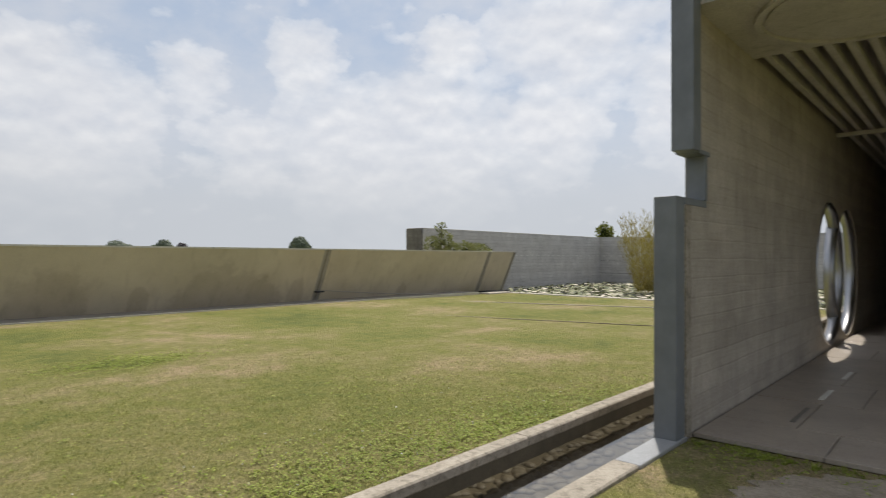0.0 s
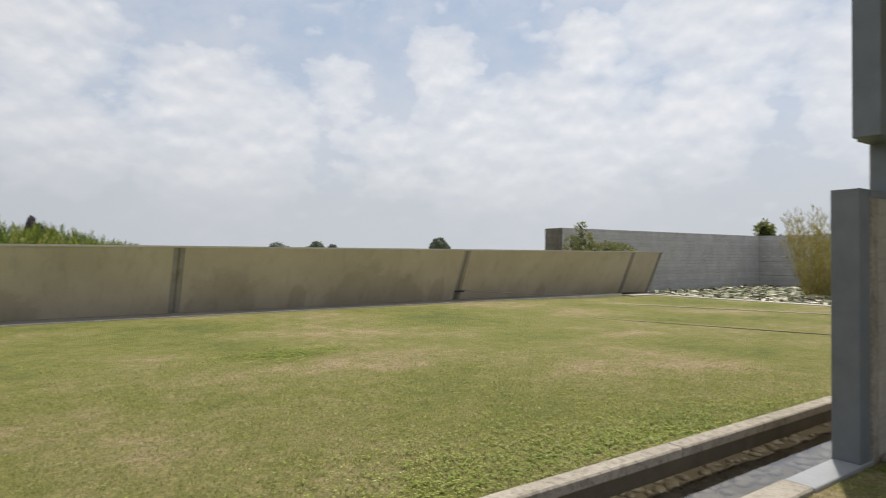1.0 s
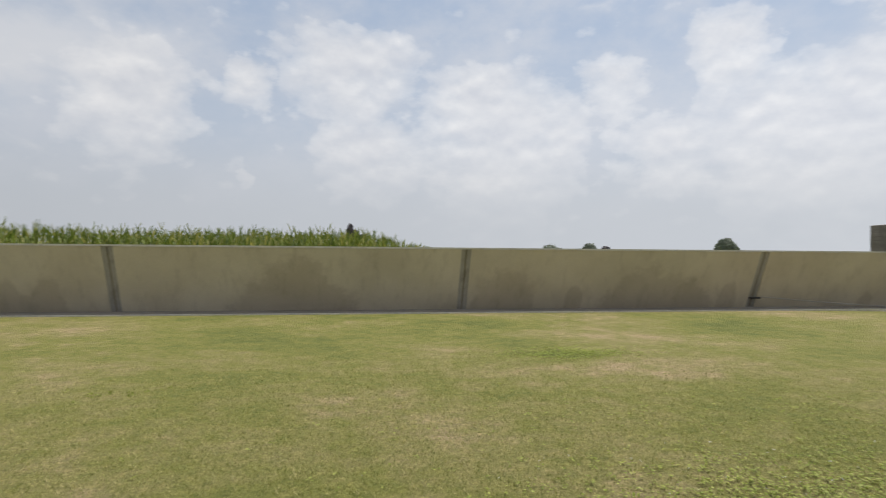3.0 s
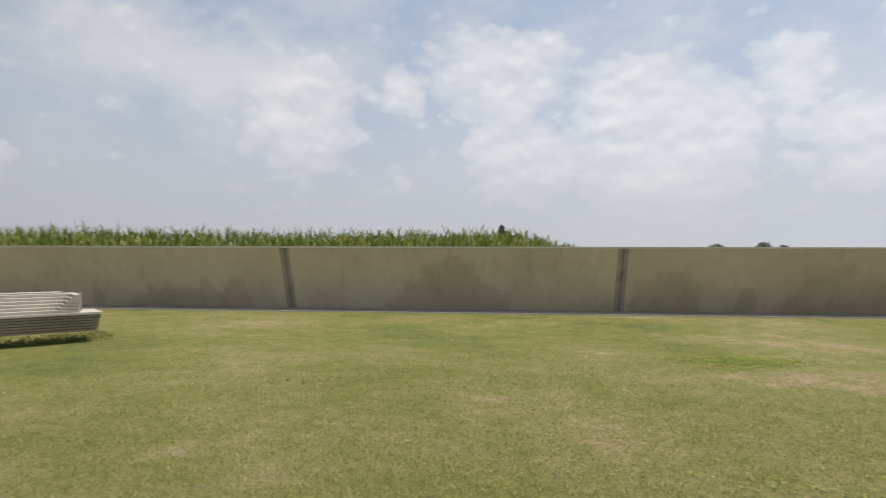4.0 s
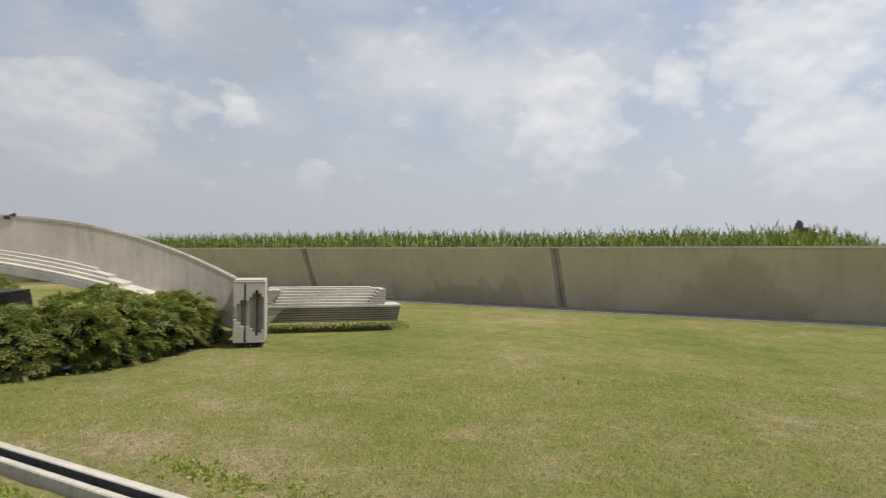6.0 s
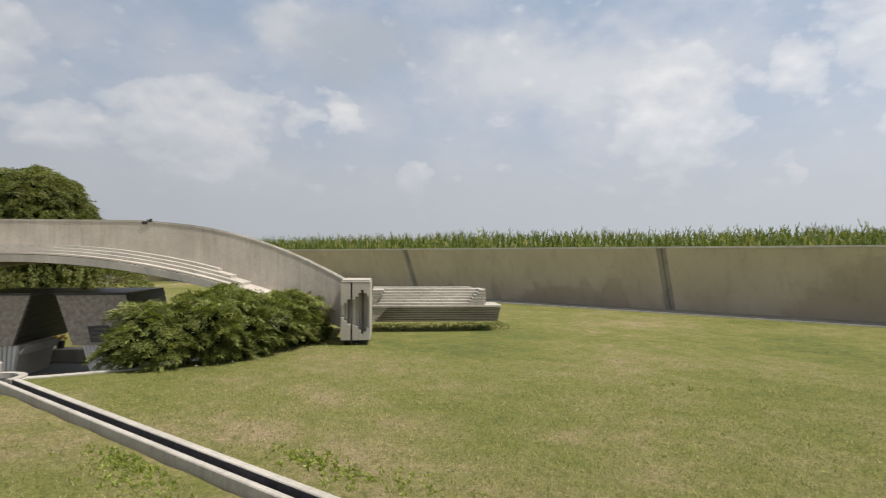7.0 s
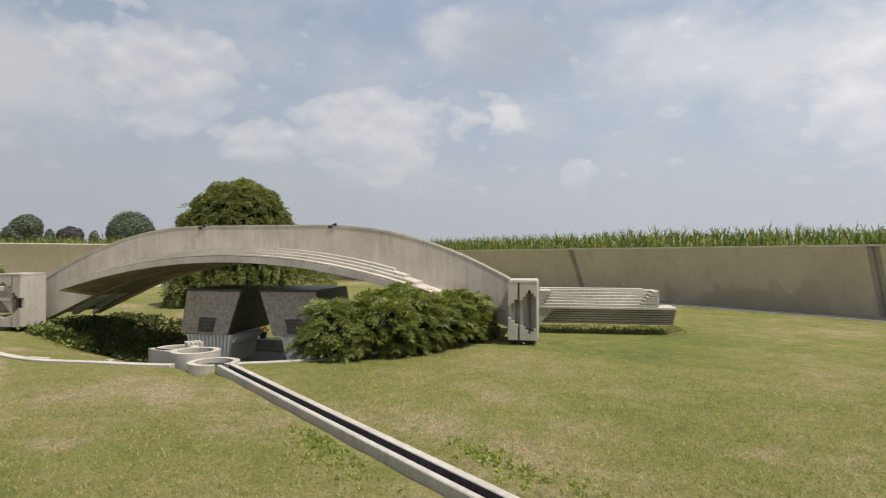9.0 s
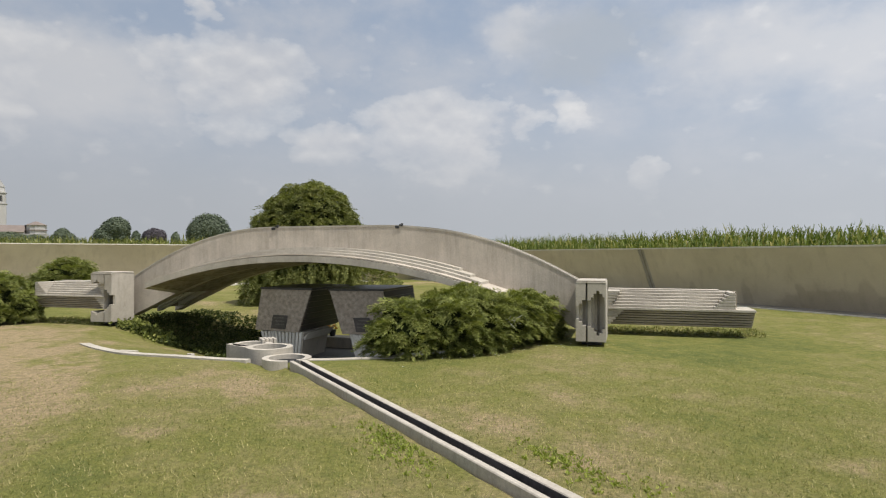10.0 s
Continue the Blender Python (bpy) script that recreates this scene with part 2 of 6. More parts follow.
def leafy(name, dark, light, tip, scale=3.0, trans=0.25):
    """Foliage with a tone of its own on each leaf, some light through it."""
    m, t, b = material(name)
    geo = node(t, "ShaderNodeNewGeometry")
    co = node(t, "ShaderNodeTexCoord").outputs["Object"]
    col = ramp(t, geo.outputs["Random Per Island"], [(0.0, dark), (0.6, light), (1.0, tip)])
    col = mix(t, 0.45, col, ramp(t, noise_tex(t, co, scale, 3.0), [(0.3, (0.55, 0.6, 0.5)), (0.7, (1.3, 1.25, 1.1))]), "MULTIPLY")
    wire(t, b, col, 0.6, None, spec=0.25)
    tr = node(t, "ShaderNodeBsdfTranslucent", {"Color": mix(t, 1.0, col, (1.2, 1.3, 0.6), "MULTIPLY")})
    mx = node(t, "ShaderNodeMixShader", {0: trans, 1: b.outputs[0], 2: tr.outputs[0]})
    out = [n for n in t.nodes if n.type == "OUTPUT_MATERIAL"][0]
    t.links.new(mx.outputs[0], out.inputs[0])
    return m


# middle, half-widths and dryness of the patches
DRY = [(-7.4, 0.9, 0.7, 0.35, 1.0), (-9.3, -1.0, 2.0, 0.5, 0.8), (-6.6, -0.2, 1.0, 0.35, 0.8), (-4.9, 2.7, 0.6, 0.4, 0.8), (-4.0, 3.7, 0.7, 0.4, 0.7), (-5.4, 0.0, 0.8, 0.3, 0.6),
       (3.9, 6.9, 0.8, 0.45, 0.9), (1.6, 6.6, 0.8, 0.4, 0.8), (9.3, 7.4, 1.4, 0.5, 0.9), (3.0, 11.0, 1.5, 0.7, 0.7), (-5.4, 3.9, 0.9, 0.4, 0.7), (-3.0, 4.1, 0.6, 0.3, 0.6),
       (-10.5, -2.2, 4.0, 1.3, 0.5), (-6.3, -1.6, 3.0, 0.8, 0.6), (-3.6, 0.3, 1.2, 0.5, 0.5),
       (4.1, -0.1, 1.5, 2.0, 1.3), (-7.9, 6.0, 1.6, 1.6, -1.0), (-12.5, -2.2, 5.0, 1.9, 1.2), (-7.5, -1.2, 2.6, 0.8, 0.9), (2.2, 7.6, 2.2, 0.7, 0.8), (-3.2, 5.0, 2.4, 0.9, 0.6), (-0.5, 11.5, 6.5, 3.2, -0.55), (-6.5, 9.0, 4.0, 2.6, -0.6), (3.2, 5.2, 3.0, 1.2, 0.35),
       (3.2, 8.75, 0.9, 0.45, -1.0), (-2.8, 7.8, 1.0, 0.5, -0.5), (-8.0, 7.0, 2.5, 1.2, -0.5)]


def lawn_material():
    m, t, b = material("lawn")
    co = node(t, "ShaderNodeTexCoord").outputs["Object"]
    big = noise_tex(t, co, 0.30, 4.0, 0.6)
    mid = noise_tex(t, co, 2.2, 6.0, 0.7)
    fine = noise_tex(t, co, 26.0, 6.0, 0.75)
    grit = noise_tex(t, co, 120.0, 3.0, 0.7)
    tuft = node(t, "ShaderNodeTexVoronoi", {"Vector": co, "Scale": 30.0, "Randomness": 1.0}).outputs["Distance"]
    tone = maths(t, "ADD", maths(t, "MULTIPLY", big, 0.65), maths(t, "MULTIPLY", mid, 0.35))
    # dried-out patches of the lawn, and greener ones
    x, y, z = node(t, "ShaderNodeSeparateXYZ", {0: co}).outputs
    wob = maths(t, "MULTIPLY", maths(t, "SUBTRACT", noise_tex(t, co, 2.6, 7.0, 0.75), 0.5), 3.0)
    for px, py, wx, wy, k in DRY:
        dx = maths(t, "DIVIDE", maths(t, "SUBTRACT", x, float(px)), float(wx))
        dy = maths(t, "DIVIDE", maths(t, "SUBTRACT", y, float(py)), float(wy))
        near = maths(t, "SUBTRACT", 1.0, maths(t, "ADD", maths(t, "ADD", maths(t, "MULTIPLY", dx, dx), maths(t, "MULTIPLY", dy, dy)), wob), clamp=True)
        tone = maths(t, "ADD", tone, maths(t, "MULTIPLY", near, 0.1 * k))
    col = ramp(t, tone, [(0.35, (0.118, 0.136, 0.038)), (0.46, (0.184, 0.184, 0.052)), (0.54, (0.232, 0.208, 0.083)), (0.63, (0.335, 0.258, 0.155))])
    clump = noise_tex(t, co, 8.0, 5.0, 0.65)
    col = mix(t, 0.75, col, ramp(t, clump, [(0.30, (0.70, 0.76, 0.70)), (0.5, (1.0, 1.0, 1.0)), (0.70, (1.25, 1.2, 1.25))]), "MULTIPLY")
    col = mix(t, 0.6, col, ramp(t, fine, [(0.30, (0.42, 0.46, 0.42)), (0.50, (0.95, 0.96, 0.95)), (0.70, (1.6, 1.55, 1.6))]), "MULTIPLY")
    col = mix(t, 0.45, col, ramp(t, grit, [(0.3, (0.6, 0.6, 0.55)), (0.7, (1.4, 1.4, 1.4))]), "MULTIPLY")
    col = mix(t, 0.35, col, ramp(t, tuft, [(0.0, (1.25, 1.25, 1.2)), (0.6, (0.6, 0.65, 0.6))]), "MULTIPLY")
    wire(t, b, col, 0.9, maths(t, "ADD", fine, maths(t, "MULTIPLY", grit, 0.5)), 0.8, 0.03, spec=0.15)
    return m


def wall_material():
    """Olive-grey cast panels with cloudy tone, run-down streaks and rounded damp stains of their own."""
    m, t, b = material("leaning_wall_concrete")
    co = node(t, "ShaderNodeTexCoord").outputs["Object"]
    tilted = spun(t, co)
    cloud, fine = noise_tex(t, tilted, 0.9, 5.0), noise_tex(t, tilted, 47.0, 4.0, 0.65)
    col = ramp(t, cloud, [(0.3, (0.53, 0.466, 0.348)), (0.7, (0.635, 0.566, 0.435))])
    col = mix(t, 0.35, col, ramp(t, fine, [(0.25, (0.7, 0.7, 0.68)), (0.75, (1.2, 1.2, 1.2))]), "MULTIPLY")
    runs = noise_tex(t, scaled(t, spun(t, co, 0, 0, 0.8), (2.6, 2.6, 0.3)), 1.5, 5.0, 0.6)
    col = mix(t, maths(t, "MULTIPLY", ramp(t, runs, [(0.52, (0, 0, 0)), (0.72, (1, 1, 1))]), 0.45), col, mix(t, 1.0, col, (0.7, 0.68, 0.66), "MULTIPLY"))
    x, y, z = node(t, "ShaderNodeSeparateXYZ", {0: co}).outputs
    wob = maths(t, "MULTIPLY", maths(t, "SUBTRACT", noise_tex(t, co, 2.4, 6.0, 0.65), 0.5), 1.5)
    total = 0.0
    for cx, wide, high in STAINS + DRIPS:
        dx = maths(t, "DIVIDE", maths(t, "SUBTRACT", x, cx), wide)
        dz = maths(t, "DIVIDE", maths(t, "SUBTRACT", z, 0.1), high)
        d = maths(t, "ADD", maths(t, "MULTIPLY", dx, dx), maths(t, "MULTIPLY", dz, dz))
        k = maths(t, "SUBTRACT", 1.0, maths(t, "ADD", d, wob), clamp=True)
        total = maths(t, "MAXIMUM", total, k)
    col = mix(t, maths(t, "MULTIPLY", ramp(t, total, [(0.0, (0, 0, 0)), (0.42, (1, 1, 1))], True), 0.56), col, mix(t, 1.0, col, (0.70, 0.67, 0.65), "MULTIPLY"))
    wire(t, b, col, 0.9, fine, 0.4, 0.006)
    return m


# centre along the wall, half-width and height of the damp stains, and of the drip marks
STAINS = [(-1.68, 1.75, 1.0), (-1.62, 1.05, 1.62), (3.9, 0.95, 1.2), (8.4, 1.9, 1.05), (7.9, 1.0, 1.3), (-9.0, 1.9, 0.55), (-18.5, 1.2, 0.8)]
DRIPS = [(-8.35, 0.28, 0.85), (-9.98, 0.2, 0.7), (-11.6, 0.2, 0.75), (-7.5, 0.45, 1.0), (-13.4, 0.25, 0.6), (5.9, 0.3, 0.7), (10.6, 0.35, 0.8), (15.2, 0.3, 0.5)]


def water_material():
    m, t, b = material("water")
    co = node(t, "ShaderNodeTexCoord").outputs["Object"]
    ripple = noise_tex(t, co, 5.0, 3.0)
    wire(t, b, (0.035, 0.034, 0.025), 0.04, ripple, 0.12, 0.02, spec=0.5)
    return m


M_LAWN = lawn_material()
M_WALL = wall_material()
# bright colour gives the wall coping the look of a sunlit top edge
M_COPING = concrete("coping_concrete", (0.56, 0.53, 0.46), (0.68, 0.65, 0.57))
M_PLINTH = concrete("plinth_concrete", (0.24, 0.24, 0.23), (0.34, 0.34, 0.33))
M_JOINT = plain("dark_joint", (0.12, 0.115, 0.10), (0.19, 0.18, 0.16), 12)
M_ARCH = concrete("arch_concrete", (0.42, 0.372, 0.315), (0.53, 0.476, 0.41), (0.70, 0.70, 0.69), stain_at=(0.5, 0.75), streak=0.5, drips=0.8)
M_PALE = concrete("pale_concrete", (0.38, 0.348, 0.30), (0.50, 0.462, 0.40), (0.62, 0.62, 0.6), drips=0.5)
M_BOARD = concrete("boarded_concrete", (0.35, 0.312, 0.262), (0.47, 0.42, 0.357), (0.66, 0.63, 0.60), boards=0.17, marks=0.35, stain_at=(0.46, 0.70), streak=0.5)
M_JOINTPOST = concrete("joint_concrete", (0.33, 0.31, 0.27), (0.42, 0.39, 0.34))
M_SMOOTH = concrete("smooth_slab", (0.27, 0.275, 0.28), (0.34, 0.345, 0.35), (0.75, 0.75, 0.75), rough=0.32, grit=0.25)
M_FOOT = concrete("foot_slab", (0.24, 0.22, 0.19), (0.33, 0.305, 0.265), (0.6, 0.6, 0.6))
M_CEIL = concrete("ceiling_concrete", (0.48, 0.45, 0.41), (0.61, 0.575, 0.53))
M_FARWALL = concrete("grey_board_wall", (0.50, 0.485, 0.47), (0.64, 0.625, 0.605), (0.7, 0.7, 0.7), boards=0.17, marks=1.0)
M_ENDSTONE = concrete("weathered_end", (0.10, 0.092, 0.082), (0.26, 0.245, 0.225), (0.35, 0.35, 0.35), boards=0.14, marks=0.8)
M_TILE = plain("pale_inlay", (0.6, 0.6, 0.56), (0.75, 0.75, 0.7), 8)
M_KERB = concrete("kerb_concrete", (0.27, 0.238, 0.19), (0.40, 0.357, 0.295), (0.45, 0.42, 0.36), rough=0.9, pits=0.55)
M_SLAB = concrete("floor_slab_stone", (0.30, 0.255, 0.212), (0.39, 0.34, 0.285), (0.75, 0.75, 0.75), rough=0.45)
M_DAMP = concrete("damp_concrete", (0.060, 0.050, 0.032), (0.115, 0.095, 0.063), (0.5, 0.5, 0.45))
M_UNDER = concrete("dark_brown_concrete", (0.20, 0.172, 0.13), (0.34, 0.30, 0.235), (0.5, 0.47, 0.42))
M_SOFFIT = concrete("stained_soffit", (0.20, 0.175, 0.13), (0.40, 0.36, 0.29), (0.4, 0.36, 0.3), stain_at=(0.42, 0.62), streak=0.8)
M_PITFLOOR = concrete("pit_paving", (0.10, 0.10, 0.095), (0.17, 0.165, 0.155), rough=0.5)
M_STEEL = plain("blue_grey_steel", (0.165, 0.178, 0.19), (0.225, 0.24, 0.255), 6, 0.55, 0.4, 0.1)
M_BRIGHT = plain("polished_metal", (0.36, 0.365, 0.38), (0.46, 0.46, 0.47), 8, 0.32, 1.0, 0.05)
M_STONE = plain("dark_granite", (0.17, 0.142, 0.112), (0.45, 0.39, 0.32), 110, 0.8, 0, 0.5)
M_BLACK = plain("blackened_stone", (0.02, 0.02, 0.021), (0.05, 0.05, 0.052), 25, 0.4)
M_PLAQUE = plain("dark_plaque", (0.055, 0.050, 0.048), (0.10, 0.092, 0.088), 30, 0.45, 0.4)
M_LETTER = plain("worn_letters", (0.085, 0.078, 0.074), (0.14, 0.13, 0.12), 30, 0.5, 0.3)
M_DIRT = plain("gravel_dirt", (0.20, 0.165, 0.12), (0.36, 0.31, 0.24), 38, 0.95, 0, 0.8, 0.02)
M_COBBLE = plain("cobble", (0.085, 0.072, 0.052), (0.145, 0.124, 0.09), 9, 0.6)
M_SLATS = plain("shade_cladding", (0.030, 0.026, 0.022), (0.060, 0.052, 0.044), 14, 0.55)
M_FLOWER = plain("orange_blossom", (0.7, 0.25, 0.03), (0.8, 0.5, 0.05), 20, 0.6)
M_WATER = water_material()
# matte near-black that darkens the rill bed and fills the rings
M_HOLLOW = plain("matte_black_fill", (0.008, 0.008, 0.009), (0.02, 0.02, 0.021), 25, 0.75)
M_LINING = plain("shade_lining", (0.045, 0.04, 0.039), (0.12, 0.105, 0.10), 30, 0.7)
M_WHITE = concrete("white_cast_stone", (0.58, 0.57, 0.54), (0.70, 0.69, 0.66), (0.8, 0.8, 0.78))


def clear_water():
    """Still shallow water: see-through from above, a mirror of the sky at a low angle."""
    m, t, b = material("clear_water")
    co = node(t, "ShaderNodeTexCoord").outputs["Object"]
    ripple = node(t, "ShaderNodeBump", {"Height": noise_tex(t, co, 2.5, 1.0), "Strength": 0.06, "Distance": 0.02}).outputs[0]
    see = node(t, "ShaderNodeBsdfTransparent", {"Color": (0.62, 0.60, 0.52, 1)})
    gloss = node(t, "ShaderNodeBsdfGlossy", {"Color": (1, 1, 1, 1), "Roughness": 0.02, "Normal": ripple})
    fres = node(t, "ShaderNodeFresnel", {"IOR": 1.9})
    mx = node(t, "ShaderNodeMixShader", {0: fres.outputs[0], 1: see.outputs[0], 2: gloss.outputs[0]})
    out = [n for n in t.nodes if n.type == "OUTPUT_MATERIAL"][0]
    t.links.new(mx.outputs[0], out.inputs[0])
    t.nodes.remove(b)
    return m


M_CLEAR = clear_water()
M_CORN = leafy("corn_leaf", (0.085, 0.13, 0.03), (0.18, 0.225, 0.06), (0.40, 0.37, 0.15), 1.0, 0.3)
M_YEW = leafy("shrub_leaf", (0.095, 0.115, 0.032), (0.205, 0.235, 0.064), (0.36, 0.365, 0.125), 2.2)
M_TREE = leafy("weeping_leaf", (0.085, 0.105, 0.03), (0.17, 0.19, 0.052), (0.28, 0.275, 0.095), 1.6)
M_FAR = leafy("far_leaf", (0.075, 0.098, 0.068), (0.092, 0.116, 0.08), (0.115, 0.14, 0.095), 0.3, 0.15)
# paler leaf colour puts distance haze into the horizon trees
M_FARHAZE = leafy("hazed_far_leaf", (0.12, 0.148, 0.115), (0.14, 0.17, 0.13), (0.165, 0.195, 0.15), 0.3, 0.2)
M_FARDARK = leafy("purple_leaf", (0.05, 0.045, 0.058), (0.07, 0.062, 0.078), (0.09, 0.08, 0.10), 0.3, 0.1)
M_REED = leafy("reed_leaf", (0.24, 0.19, 0.08), (0.38, 0.31, 0.13), (0.46, 0.41, 0.21), 1.0)
M_BLADE = leafy("grass_blade", (0.11, 0.135, 0.035), (0.22, 0.225, 0.075), (0.50, 0.43, 0.24), 0.5)
M_WEED = leafy("weed_leaf", (0.17, 0.225, 0.035), (0.26, 0.31, 0.055), (0.40, 0.42, 0.13), 0.8)
M_IVY = leafy("ivy_leaf", (0.03, 0.045, 0.014), (0.065, 0.085, 0.022), (0.15, 0.16, 0.05), 1.2)
M_PAD = leafy("lily_pad", (0.09, 0.115, 0.045), (0.25, 0.255, 0.14), (0.70, 0.63, 0.57), 0.8, 0.05)
M_PALESHRUB = leafy("pale_shrub_leaf", (0.14, 0.15, 0.07), (0.24, 0.25, 0.125), (0.36, 0.36, 0.21), 1.2)
M_CORNPALE = leafy("pale_corn_leaf", (0.17, 0.20, 0.07), (0.27, 0.29, 0.11), (0.45, 0.42, 0.20), 0.6, 0.3)
M_BARK = plain("bark", (0.06, 0.045, 0.03), (0.14, 0.11, 0.08), 15, 0.9, 0, 0.6, 0.02)
# church plaster and roof colours are greyed to carry the distance haze
M_PLASTER = plain("hazed_plaster", (0.36, 0.355, 0.345), (0.46, 0.45, 0.435), 3, 0.9)
M_TERRA = plain("roof_tile", (0.155, 0.125, 0.11), (0.21, 0.175, 0.155), 5, 0.9)

# ---- building helpers ----


def mesh_of(name, bm, mat):
    bmesh.ops.recalc_face_normals(bm, faces=bm.faces)
    me = bpy.data.meshes.new(name)
    bm.to_mesh(me)
    bm.free()
    me.materials.append(mat)
    return me


def part(name, bm, mat, parent, label=""):
    """Links a bmesh as one mesh object under a thing or a part."""
    ob = new(name, mesh_of(name, bm, mat))
    ob.parent = parent
    return tagged(ob, label)


def single(name, bm, mat, label, category, group="", kind="", m=None):
    ob = new(name, mesh_of(name, bm, mat))
    if m is not None:
        ob.matrix_world = m
    return tagged(ob, label, category, group, kind)


def soup(name, verts, faces, mat, parent=None):
    """A mesh of many loose faces from arrays."""
    me = bpy.data.meshes.new(name)
    me.from_pydata(verts, [], faces)
    me.materials.append(mat)
    ob = new(name, me)
    if parent is not None:
        ob.parent = parent
    return ob


def empty(name, label, category, m, group="", kind=""):
    ob = new(name)
    ob.empty_display_size = 0.2
    ob.matrix_world = m
    return tagged(ob, label, category, group, kind)


def box(bm, x0, x1, y0, y1, z0, z1, bevel=0.0):
    r = bmesh.ops.create_cube(bm, size=1.0, matrix=Matrix.LocRotScale(((x0 + x1) / 2, (y0 + y1) / 2, (z0 + z1) / 2), None, (x1 - x0, y1 - y0, z1 - z0)))
    if bevel:
        vs = set(r["verts"])
        bmesh.ops.bevel(bm, geom=[e for e in bm.edges if e.verts[0] in vs and e.verts[1] in vs], offset=bevel, segments=1, affect="EDGES")
    return bm


def boxed(*args):
    return box(bmesh.new(), *args)


def prism(bm, outline, place, a, b):
    """A closed outline of (p, q) drawn out from a to b; place(p, q, r) gives the point."""
    lo = [bm.verts.new(place(p, q, a)) for p, q in outline]
    hi = [bm.verts.new(place(p, q, b)) for p, q in outline]
    n = len(outline)
    bm.faces.new(lo)
    bm.faces.new(hi[::-1])
    for i in range(n):
        bm.faces.new((lo[i], hi[i], hi[(i + 1) % n], lo[(i + 1) % n]))
    return bm


def hexa(bm, quad0, quad1):
    """A solid between two quads of points."""
    a = [bm.verts.new(p) for p in quad0]
    b = [bm.verts.new(p) for p in quad1]
    bm.faces.new(a)
    bm.faces.new(b[::-1])
    for i in range(4):
        bm.faces.new((a[i], b[i], b[(i + 1) % 4], a[(i + 1) % 4]))
    return bm


def band(bm, centre, r0, r1, z0, z1, a0, a1, n, radius=None):
    """A curved strip between two radii; radius(angle) shifts both when given. Angles in degrees."""
    rows = []
    for i in range(n + 1):
        a = radians(a0 + (a1 - a0) * i / n)
        s = radius(math.degrees(a)) if radius else 0.0
        c, k = math.cos(a), math.sin(a)
        rows.append([bm.verts.new((centre[0] + (r + s) * c, centre[1] + (r + s) * k, z)) for r, z in ((r0, z0), (r1, z0), (r1, z1), (r0, z1))])
    closed = abs(a1 - a0) > 359.9
    for i in range(n):
        p, q = rows[i], rows[i + 1]
        for j in range(4):
            bm.faces.new((p[j], p[(j + 1) % 4], q[(j + 1) % 4], q[j]))
    if not closed:
        bm.faces.new(rows[0][::-1])
        bm.faces.new(rows[-1])
    else:
        bmesh.ops.remove_doubles(bm, verts=bm.verts, dist=1e-5)
    return bm


def xz(p, q, r):
    return (p, r, q)


def yz(p, q, r):
    return (r, p, q)


def xy(p, q, r):
    return (p, q, r)


def smooth(a, b, v):
    k = min(1, max(0, (v - a) / (b - a)))
    return k * k * (3 - 2 * k)


def lines(a, b, step):
    n = max(1, round((b - a) / step))
    return [a + (b - a) * i / n for i in range(n)]


# ---- ground ----
ARCH_AT = (-12.04, 3.38)
CH_X0, CH_Y0, CH_Y1 = 0.6, 1.81, 2.575        # water channel
RILL_A, RILL_B = (-8.80, 1.79), (0.62, 2.12)
POND_X = 20.3


def arch_sw(x, y):
    dx, dy = x - ARCH_AT[0], y - ARCH_AT[1]
    return (dx + dy) * 0.70711, (dy - dx) * 0.70711


def pit_edge(deg):
    """Radius of the pit's rim by the angle from its front, to the right positive."""
    return 3.71 - 0.19 * smooth(-30, -8, deg) - 0.08 * smooth(8, 25, deg) + (0.56 * (deg / 47) ** 2 if deg < 0 else 0.12 * (deg / 46) ** 2)


def ground_z(x, y):
    z = 0.02 * noise.noise((x * 0.25, y * 0.25, 0)) + 0.006 * noise.noise((x * 1.1, y * 1.1, 3))
    s, w = arch_sw(x, y)
    d = math.hypot(s, w)
    if d < 9:
        z -= 0.12 * math.exp(-((x + 8.72) / 0.45) ** 2 - ((y - 1.42) / 0.27) ** 2)
        rim = pit_edge(max(-90, min(90, math.degrees(math.atan2(s, -w)))))
        if d < rim:
            deep = 0.56 * (1 - smooth(1.4, 3.2, w)) * (1 - smooth(3.7, 5.5, -s))
            z -= deep * (1 - smooth(rim - 0.14 - 2.9 * smooth(0.2, 1.6, -s), rim - 0.03, d))
    if -8.8 < x < 0.6:
        side = RILL_A[1] + (x - RILL_A[0]) * (RILL_B[1] - RILL_A[1]) / (RILL_B[0] - RILL_A[0]) - y
        if abs(side) < 0.2 and x > -8.72:
            z -= 0.30 * (1 - smooth(0.085, 0.13, abs(side + 0.02)))
        if side > -0.05:
            z -= 0.035 * (1 - smooth(0.25, 1.2, side)) * smooth(-8.8, -8.3, x) * (1 - smooth(-0.8, 0.5, x))
    if -33 < x < 18.5 and 8 < y < 16.4:
        k = smooth(8.5, 14.5, y) * (1 - smooth(11, 18, x))
        z = z * (1 - 0.8 * k) + 0.07 * k
    if y > 16.3:
        z -= 0.75 * smooth(16.3, 17.0, y)
    if x < -33.5:
        z -= 0.75 * smooth(-33.5, -34.5, x)
    if x > POND_X and -8.0 < y < 18.2:
        z -= 0.7 * smooth(POND_X, POND_X + 0.1, x) * (1 - smooth(35.6, 35.8, x))
    return z


